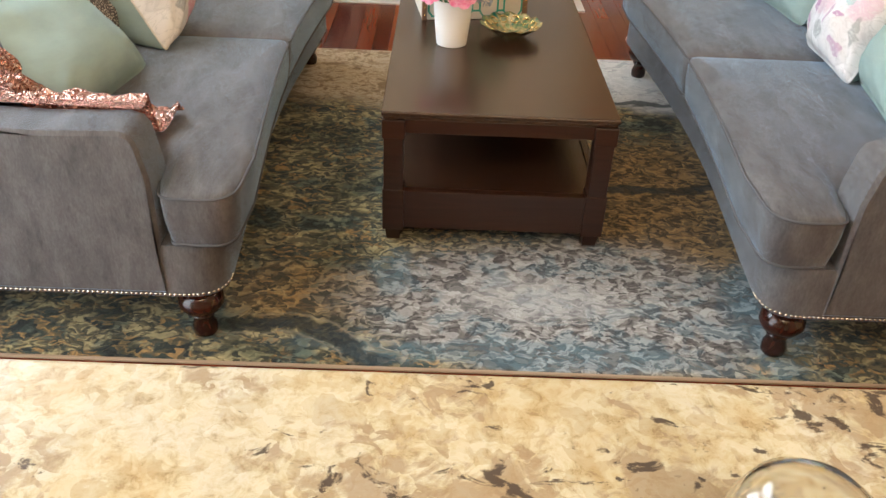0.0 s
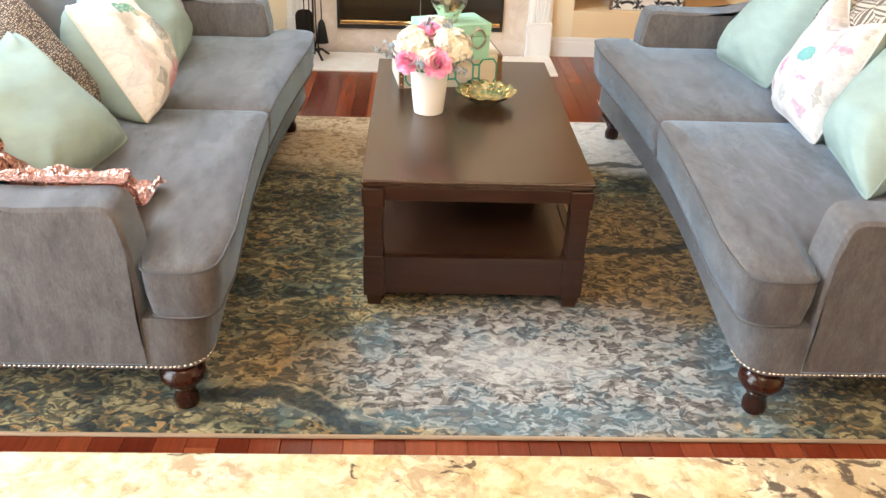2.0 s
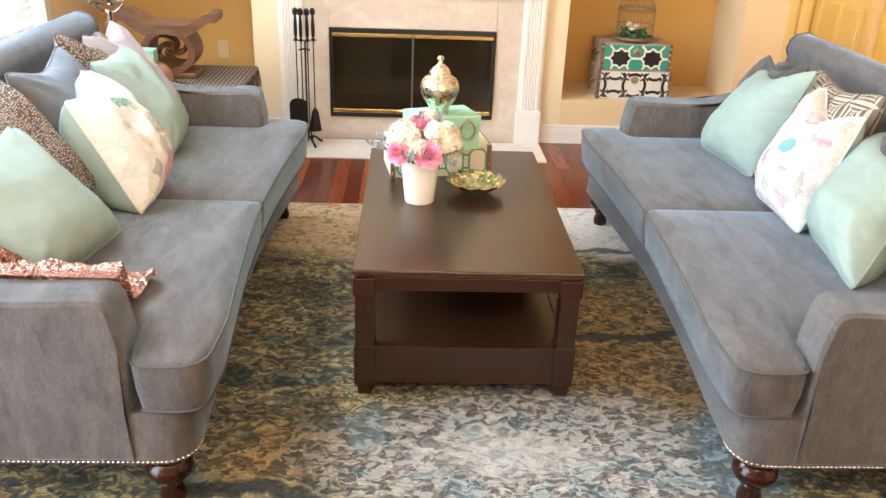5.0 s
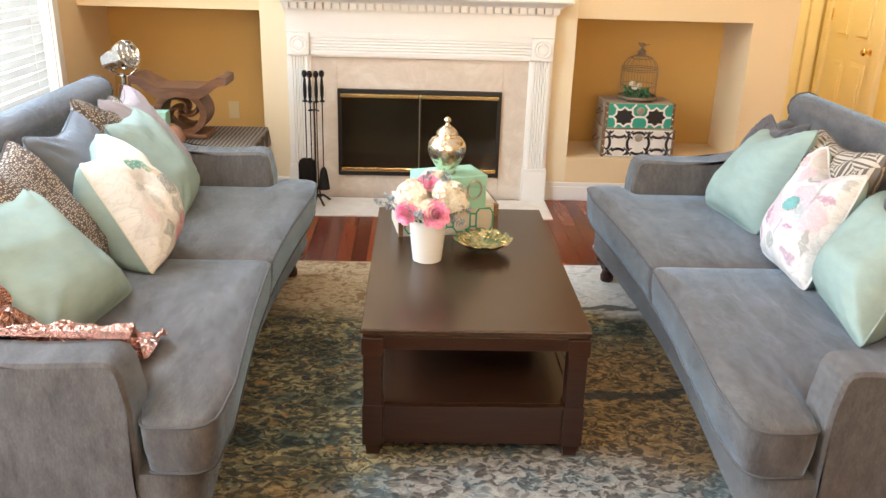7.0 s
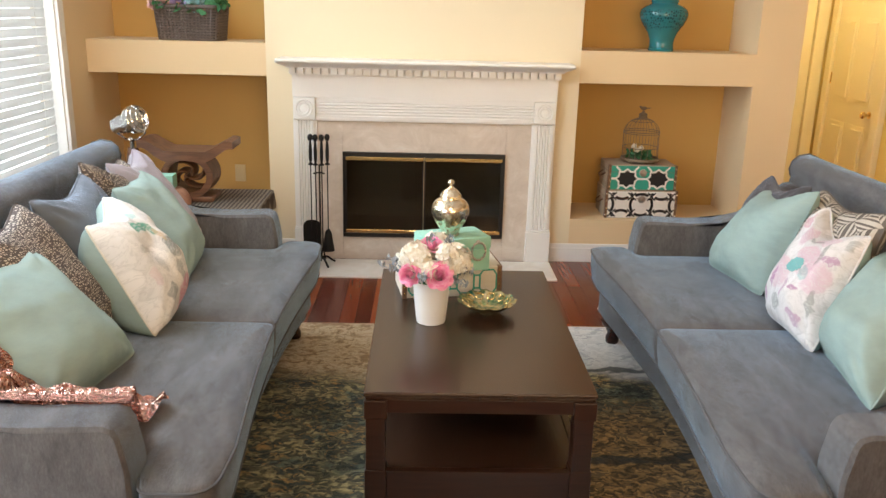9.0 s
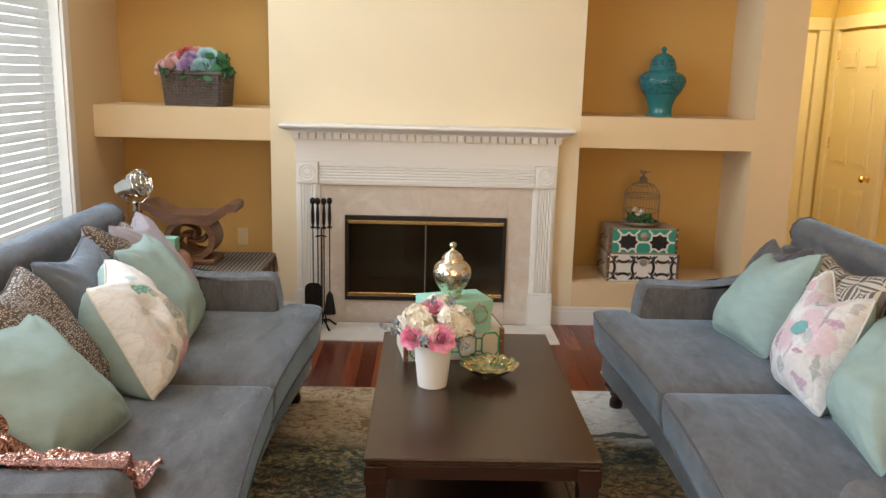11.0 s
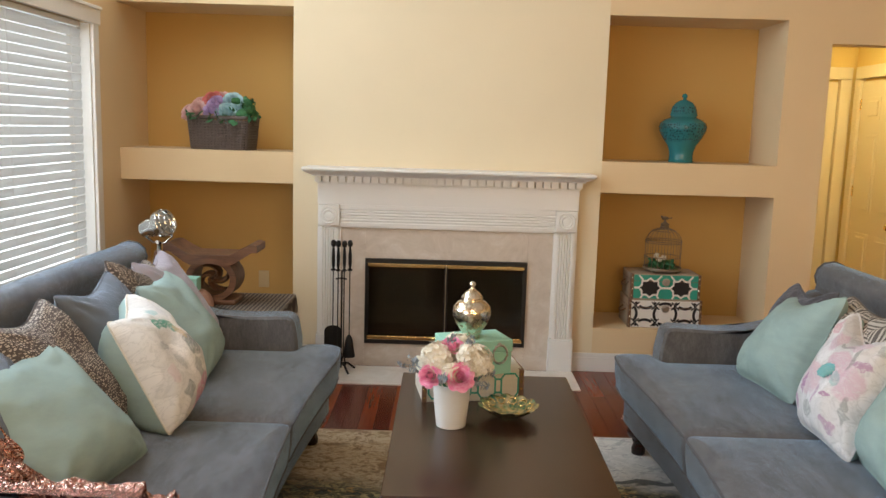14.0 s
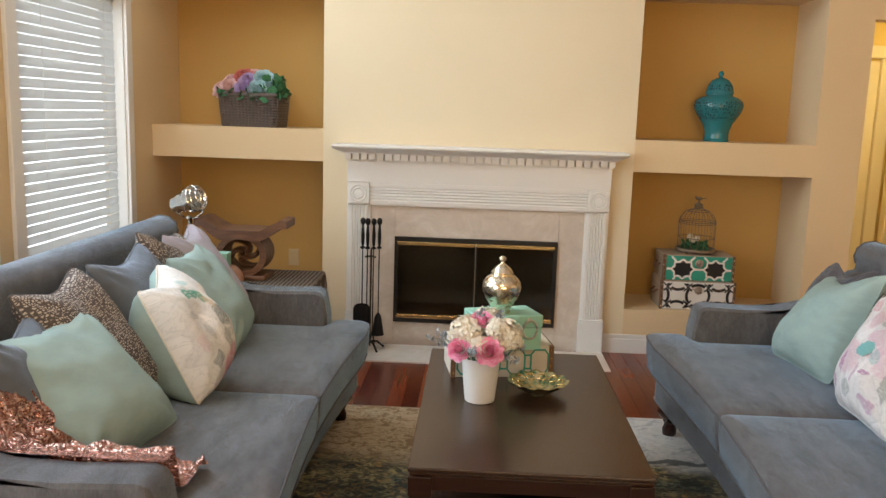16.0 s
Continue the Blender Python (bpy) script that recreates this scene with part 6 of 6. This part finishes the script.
def woven_basket(x, y, z, turn):
    root = tagged(new("woven_basket"), "grey-brown woven basket of pink, lilac and blue artificial flowers", "basket")
    root.matrix_world = pose(x, y, z, 0, 0, turn)
    m = material("taupe_resin", (0.105, 0.080, 0.070), 0.55)
    W, D, H = 0.200, 0.125, 0.215
    k = lambda t: 0.90 + 0.10 * t
    ring = lambda t, off=0.0: [(px * k(t) + (off if px > 0 else -off) * 0, py * k(t), H * t) for px, py in rounded([(-W, -D), (W, -D), (W, D), (-W, D)], 0.035, 5)]
    for i in range(11):
        t = 0.05 + 0.80 * i / 10
        part("weave_band", tube([Vector(p) * 1.0 for p in ring(t)], 0.0068, 6, True), m, root, "", True)
    for sx, sy, n, ax in ((1, -1, 15, 0), (1, 1, 15, 0), (1, 1, 9, 1), (-1, 1, 9, 1)):
        for i in range(n):
            t = -0.86 + 1.72 * i / (n - 1)
            a = (W * t, sy * (D + 0.001)) if ax == 0 else (sx * (W + 0.001), D * t)
            part("weave_stake", tube([(a[0] * k(0), a[1] * k(0), 0.0), (a[0] * k(0.92), a[1] * k(0.92), H * 0.92)], 0.0062, 6), m, root, "", True)
    part("rim", tube([Vector(p) for p in ring(0.96)], 0.012, 8, True), m, root, "", True)
    # near-black core put in for the shaded inside behind the weave, no real lining
    part("liner", prism(rounded([(-W + 0.02, -D + 0.02), (W - 0.02, -D + 0.02), (W - 0.02, D - 0.02), (-W + 0.02, D - 0.02)], 0.03, 4), [(0.002, -0.012), (H * 0.88, 0.002)]), material("basket_inner_shade", (0.03, 0.024, 0.02), 0.9), root)
    part("grip", tube([(W * 0.985 + 0.006, -0.045, H * 0.90), (W + 0.012, -0.03, H * 0.78), (W + 0.012, 0.03, H * 0.78), (W * 0.985 + 0.006, 0.045, H * 0.90)], 0.009, 8), m, root, "", True)
    heads = ((-0.215, -0.07, 0.245, 0.052, P_BLUSH), (-0.155, -0.10, 0.262, 0.055, P_BLUSH), (-0.165, -0.02, 0.295, 0.050, P_BLUSH), (-0.075, -0.03, 0.325, 0.060, P_CORAL), (-0.03, 0.03, 0.335, 0.05, P_BLUSH), (-0.045, -0.11, 0.262, 0.050, P_LILAC), (-0.03, -0.07, 0.305, 0.050, P_LILAC), (-0.19, 0.03, 0.27, 0.05, P_BLUSH), (0.07, 0.02, 0.31, 0.055, P_BLUE))
    for i, (fx, fy, fz, r, mt) in enumerate(heads):
        rose("peony", (fx, fy, fz), (fx * 2, -1, 0.7), r, mt, root, "", 20 + i)
    for i, (fx, fy, fz, r) in enumerate(((0.055, -0.105, 0.248, 0.064), (0.125, -0.07, 0.268, 0.058), (0.07, -0.05, 0.318, 0.058))):
        rose("blue_bloom", (fx, fy, fz), (fx, -1, 0.6), r, P_BLUE, root, "pale blue bloom", 40 + i)
    rng = random.Random(9)
    leafy("foliage", [(rng.uniform(0.12, 0.235), rng.uniform(-0.11, 0.05), rng.uniform(0.21, 0.315)) for i in range(60)] + [(rng.uniform(-0.18, 0.12), rng.uniform(-0.13, -0.08), rng.uniform(0.195, 0.225)) for i in range(26)], 0.058, P_LEAF, root, "dark green leaves", 5)
    return root


woven_basket(-1.475, 5.44, SHELF_T, -6)

# ---- left lower niche ----
M_CARVED = wood("carved_brown_wood", (0.060, 0.024, 0.011), (0.195, 0.088, 0.042), 0.5, "x", 4)
SX, SY, SZ = -1.275, 4.50, 0.565
side = thing("side_table", (-1.30, 4.50, 0), "low dark side table draped with a striped fringed runner", "table")
part("tabletop", box(-0.45, 0.42, -0.27, 0.27, SZ - 0.045, SZ - 0.006, 0.004), M_TABLEX, side)
for sx in (-0.41, 0.38):
    for sy in (-0.235, 0.235):
        part("leg", box(sx - 0.022, sx + 0.022, sy - 0.022, sy + 0.022, 0.0, SZ - 0.046, 0.003), M_TABLEX, side)


def striped():
    m = cloth("striped_runner", (0.4, 0.35, 0.3), 500)
    sep = m.node_tree.nodes.new("ShaderNodeSeparateXYZ")
    link(m, coords(m), sep.inputs[0])
    fr = math_node(m, "FRACT", math_node(m, "MULTIPLY", math_node(m, "ADD", sep.outputs[0], 5.0), 44.0))
    link(m, ramp(m, fr, [(0.36, (0.15, 0.12, 0.10)), (0.48, (0.34, 0.28, 0.22)), (0.88, (0.38, 0.32, 0.26)), (1.0, (0.15, 0.12, 0.10))]), bsdf(m).inputs["Base Color"])
    return m


runner = thing("table_runner", (-1.30, 4.50, SZ - 0.005), "dark and cream striped fringed runner over the side table", "runner")
bm = bmesh.new()
path = [(-0.44, 0.003), (0.30, 0.003), (0.38, 0.005), (0.425, 0.002), (0.436, -0.02), (0.445, -0.09)]
N = 14
cols = []
for j in range(N + 1):
    y = -0.262 + 0.524 * j / N
    cols.append([bm.verts.new((px + (0.006 * math.sin(j * 1.7) if pz < 0 else 0), y, pz + (0.0015 * math.sin(j * 2.1) if pz >= 0 else 0))) for px, pz in path])
for a, b in zip(cols, cols[1:]):
    for i in range(len(path) - 1):
        bm.faces.new((a[i], b[i], b[i + 1], a[i + 1]))
bmesh.ops.solidify(bm, geom=bm.faces[:], thickness=0.003)
part("cloth", bm, striped(), runner, "", True)
fr_ = bmesh.new()
for j in range(46):
    y = -0.258 + 0.516 * j / 45
    tube([(0.446, y, -0.088), (0.449 + 0.004 * math.sin(j * 2.3), y + 0.004 * math.sin(j * 1.3), -0.125)], 0.0018, 4, bm=fr_)
tagged(part("fringe", fr_, M_LINEN, runner, "cream knotted fringe"), kind="stuff")


def carved_stool():
    root = thing("carved_stool", (SX, SY, SZ), "carved brown wooden stool with a curved seat and pierced round support", "stool")
    part("plinth", box(-0.135, 0.135, -0.10, 0.10, 0.0, 0.028, 0.006), M_CARVED, root)
    # curved seat
    bm = bmesh.new()
    rings = []
    n = 24
    for i in range(n + 1):
        t = 2 * i / n - 1
        z = 0.278 + 0.085 * max(0, abs(t) - 0.42) ** 1.1 / 0.58 ** 1.1 - (0.030 * max(0, abs(t) - 0.86) / 0.14)
        th = 0.046 + 0.012 * math.sin(math.pi * abs(t)) - 0.006 * max(0, abs(t) - 0.6) / 0.4
        d = 0.125 - 0.02 * abs(t)
        x = 0.255 * t
        rings.append([bm.verts.new(p) for p in ((x, -d, z - th), (x, -d, z), (x, d, z), (x, d, z - th))])
    for a, b in zip(rings, rings[1:]):
        for i in range(4):
            j = (i + 1) % 4
            bm.faces.new((a[i], a[j], b[j], b[i]))
    bm.faces.new(rings[0])
    bm.faces.new(rings[-1])
    part("seat", bm, M_CARVED, root, "", True)
    # round pierced support
    R, cz = 0.140, 0.138
    ringpts = [(R * math.cos(a * math.pi / 24), 0, cz + 0.86 * R * math.sin(a * math.pi / 24)) for a in range(48)]
    bm = bmesh.new()
    rr = []
    for a in range(48):
        c, s_ = math.cos(a * math.pi / 24), math.sin(a * math.pi / 24)
        rr.append([bm.verts.new((r * c, y, cz + 0.86 * r * s_)) for r, y in ((R, -0.095), (R, 0.095), (R - 0.036, 0.095), (R - 0.036, -0.095))])
    for k in range(48):
        a, b = rr[k], rr[(k + 1) % 48]
        for i in range(4):
            j = (i + 1) % 4
            bm.faces.new((a[i], a[j], b[j], b[i]))
    part("ring_support", bm, M_CARVED, root, "", True)
    bm = bmesh.new()
    for k in range(4):
        a0 = k * math.pi / 2 + 0.35
        pts = [((0.012 + 0.085 * t) * math.cos(a0 + 1.9 * t), 0.0, cz + 0.86 * (0.012 + 0.085 * t) * math.sin(a0 + 1.9 * t)) for t in [i / 10 for i in range(11)]]
        tube(pts, lambda t: 0.020 - 0.010 * t, 8, bm=bm)
    for v in bm.verts:
        v.co.y *= 3.2
    part("fretwork", bm, M_CARVED, root, "carved scrolls", True)
    return root


carved_stool()
tagged(part("trinket_box", box(-1.412, -1.316, 4.285, 4.365, SZ + 0.0925, SZ + 0.166, 0.003), M_MINTBOX), "small mint green trinket box on an upturned wooden bowl", "box")
bowl_o = part("wooden_bowl", lathe([(0.088, 0.0), (0.095, 0.004), (0.096, 0.020), (0.090, 0.045), (0.075, 0.072), (0.056, 0.088), (0.050, 0.0915), (0.0005, 0.092)], 36), wood("pale_rose_wood", (0.26, 0.13, 0.08), (0.40, 0.22, 0.15), 0.5, "x"), None, "", True)
bowl_o.location = (-1.335, 4.33, SZ)
tagged(bowl_o, "upturned rosy wooden bowl on the striped runner", "bowl")


def spot_lamp():
    root = thing("tripod_spotlight", (-1.56, 4.42, 0.03), "chrome caged spotlight lamp on a wooden tripod", "lamp")
    for k in range(3):
        a = 2 * math.pi * k / 3 + 0.5
        part("leg", tube([(0.02 * math.cos(a), 0.02 * math.sin(a), 0.82), (0.24 * math.cos(a), 0.24 * math.sin(a), -0.03)], 0.011, 8), M_CARVED, root, "", True)
    part("yoke", join(tube([(0, 0, 0.80), (0, 0, 0.86), (0.0, -0.02, 0.875)], 0.012, 10), tube([(-0.07, -0.01, 0.98), (-0.072, 0.0, 0.90), (-0.03, 0.0, 0.868), (0.03, 0.0, 0.868), (0.072, 0.0, 0.90), (0.07, -0.01, 0.98)], 0.006, 8)), M_CHROME, root, "", True)
    turn = Matrix.Translation((0, 0, 0.965)) @ Vector((0.90, -0.30, 0.34)).to_track_quat("Z", "Y").to_matrix().to_4x4()
    b = lathe([(0.0005, -0.105), (0.040, -0.105), (0.046, -0.098), (0.048, -0.055), (0.054, -0.050), (0.056, -0.012), (0.070, 0.004), (0.074, 0.012), (0.075, 0.040), (0.071, 0.042), (0.060, 0.015), (0.035, -0.020), (0.0005, -0.035)], 32)
    b.transform(turn)
    head = part("lamp_head", b, M_CHROME, root, "polished chrome housing", True)
    g = bmesh.new()
    for r, z in ((0.074, 0.042), (0.066, 0.062), (0.04, 0.075)):
        tube([(r * math.cos(a * math.pi / 16), r * math.sin(a * math.pi / 16), z) for a in range(32)], 0.003, 6, True, bm=g)
    for k in range(4):
        a = k * math.pi / 4
        tube([(t * 0.074 * math.cos(a), t * 0.074 * math.sin(a), 0.042 + 0.036 * (1 - t * t)) for t in [i / 6 - 1 for i in range(13)]], 0.003, 6, bm=g)
    g.transform(turn)
    part("wire_guard", g, M_CHROME, head, "", True)
    ln = lathe([(0.066, 0.028), (0.05, 0.036), (0.0005, 0.040)], 28)
    ln.transform(turn)
    part("lens", ln, material("frosted_lens", (0.34, 0.33, 0.31), 0.3, 0.4), head, "frosted glass lens", True)
    return root


spot_lamp()

for x, y, z in ((-1.285, BACK, 0.46),):
    M_IVORY = material("ivory_plastic", (0.55, 0.43, 0.24), 0.45)
    plate_o = thing("wall_outlet", (x, y, z), "ivory wall outlet plate in the lower niche", "outlet")
    part("cover_plate", box(-0.037, 0.037, -0.008, -0.0005, -0.06, 0.06, 0.003), M_IVORY, plate_o)
    for dz in (-0.022, 0.022):
        part("socket", box(-0.016, 0.016, -0.011, -0.0075, dz - 0.014, dz + 0.014, 0.003), M_IVORY, plate_o)


# ---- sequinned throw over the window sofa's arm ----
def throw():
    root = thing("sequin_throw", (-0.95, 1.85, 0.6), "crumpled rose-gold sequinned throw over the sofa arm", "throw")
    m = material("rose_gold_sequins", (0.55, 0.24, 0.16), 0.22, 0.85)
    c = cell_pattern(m, coords(m), 260)
    # the pale end of this ramp paints sparkle into single sequins' colour
    link(m, ramp(m, c.outputs["Color"], [(0.2, (0.30, 0.11, 0.08)), (0.5, (0.62, 0.32, 0.24)), (0.8, (0.92, 0.70, 0.60))]), bsdf(m).inputs["Base Color"])
    # sequins: small flat scales, each tilted its own way
    geo = m.node_tree.nodes.new("ShaderNodeNewGeometry")
    tilt = m.node_tree.nodes.new("ShaderNodeVectorMath")
    tilt.operation = "MULTIPLY_ADD"
    link(m, c.outputs["Color"], tilt.inputs[0])
    tilt.inputs[1].default_value, tilt.inputs[2].default_value = (0.9, 0.9, 0.9), (-0.45, -0.45, -0.45)
    add = m.node_tree.nodes.new("ShaderNodeVectorMath")
    link(m, geo.outputs["Normal"], add.inputs[0])
    link(m, tilt.outputs[0], add.inputs[1])
    unit = m.node_tree.nodes.new("ShaderNodeVectorMath")
    unit.operation = "NORMALIZE"
    link(m, add.outputs[0], unit.inputs[0])
    link(m, unit.outputs[0], bsdf(m).inputs["Normal"])

    def rises(x, pairs):
        for (x0, y0), (x1, y1) in zip(pairs, pairs[1:]):
            if x <= x1:
                t = max(0, (x - x0) / (x1 - x0))
                return y0 + (y1 - y0) * t * t * (3 - 2 * t)
        return pairs[-1][1]

    bm = bmesh.new()
    NU, NV = 110, 64
    grid = []
    for i in range(NU + 1):
        u = i / NU
        row = []
        for j in range(NV + 1):
            w = j / NV
            # u runs back along the arm, w from the arm's top over on to the seat
            d = 0.235 + 0.76 * u
            y = 1.828 + (0.285 - 0.06 * min(1, 3 * u) + 0.02 * math.sin(9 * u)) * w
            arm = rises(d, ((0.235, 0.664), (0.60, 0.668), (0.72, 0.70), (0.84, 0.78), (1.0, 0.86))) + 0.004
            seat = rises(d, ((0.235, 0.530), (0.50, 0.548), (0.60, 0.640), (0.72, 0.765), (0.82, 0.85), (1.0, 0.92)))
            fall = rises(w, ((0.0, 0.0), (0.20, 0.0), (0.42, 1.0), (1.0, 1.0)))
            z = arm + (seat - arm) * fall
            fold = noise.noise(Vector((d * 9, w * 3.2, 1.3))) * 0.050 + noise.noise(Vector((d * 24, w * 9, 4.7))) * 0.022 + noise.noise(Vector((d * 50, w * 24, 7.1))) * 0.007
            lift = min(1.0, 6 * max(0.0, w - 0.13))
            z += (abs(fold) + 0.006) * lift
            floor_z = arm if y < 1.852 else 0.529
            x = -0.475 - d + noise.noise(Vector((d * 7, w * 6, 9))) * 0.014 + 0.02 * (w - 0.5) * (1 - u)
            row.append(bm.verts.new((x + 0.95, y - 1.85, max(z, floor_z) - 0.6)))
        grid.append(row)
    for i in range(NU):
        for j in range(NV):
            bm.faces.new((grid[i][j], grid[i + 1][j], grid[i + 1][j + 1], grid[i][j + 1]))
    bmesh.ops.solidify(bm, geom=bm.faces[:], thickness=0.003)
    part("sequin_cloth", bm, m, root, "", True)
    return root


throw()
# ---- floor planks, last ----
def plank_floor():
    meshes = {}
    rest_v, rest_f = [], []
    rng = random.Random(5)
    w = 0.083
    col = 0
    x = LEFT
    while x < RIGHT:
        y = REAR + rng.uniform(-0.9, 0)
        while y < 7.0:
            length = rng.choice((0.6, 0.8, 1.0, 1.2))
            a, b = max(y, REAR), min(y + length, 7.0)
            near = -0.95 < x < 1.75 and b > 1.0 and a < 5.3
            if near and b > a:
                key = round(length, 1)
                if key not in meshes:
                    ob = part("plank", box(0.0006, w - 0.0006, 0.0006, length - 0.0006, -0.011, 0.0, 0.0012, 1), M_PLANK, floor)
                    meshes[key] = ob.data
                else:
                    ob = new("plank", meshes[key])
                    ob.parent = floor
                ob.location = (x, y, 0)
            elif b > a + 0.01:
                i = len(rest_v)
                x0, x1 = x + 0.0006, x + w - 0.0006
                rest_v += [(x0, a, 0), (x1, a, 0), (x1, b - 0.0012, 0), (x0, b - 0.0012, 0), (x0, a, -0.011), (x1, a, -0.011), (x1, b - 0.0012, -0.011), (x0, b - 0.0012, -0.011)]
                rest_f += [(i, i + 1, i + 2, i + 3), (i, i + 4, i + 5, i + 1), (i + 1, i + 5, i + 6, i + 2), (i + 2, i + 6, i + 7, i + 3), (i + 3, i + 7, i + 4, i)]
            y += length
        x += w
    me = bpy.data.meshes.new("outer_planks")
    me.from_pydata(rest_v, [], rest_f)
    me.materials.append(M_PLANK_REST)
    ob = new("outer_planks", me)
    ob.parent = floor
    tagged(ob, kind="stuff")


plank_floor()
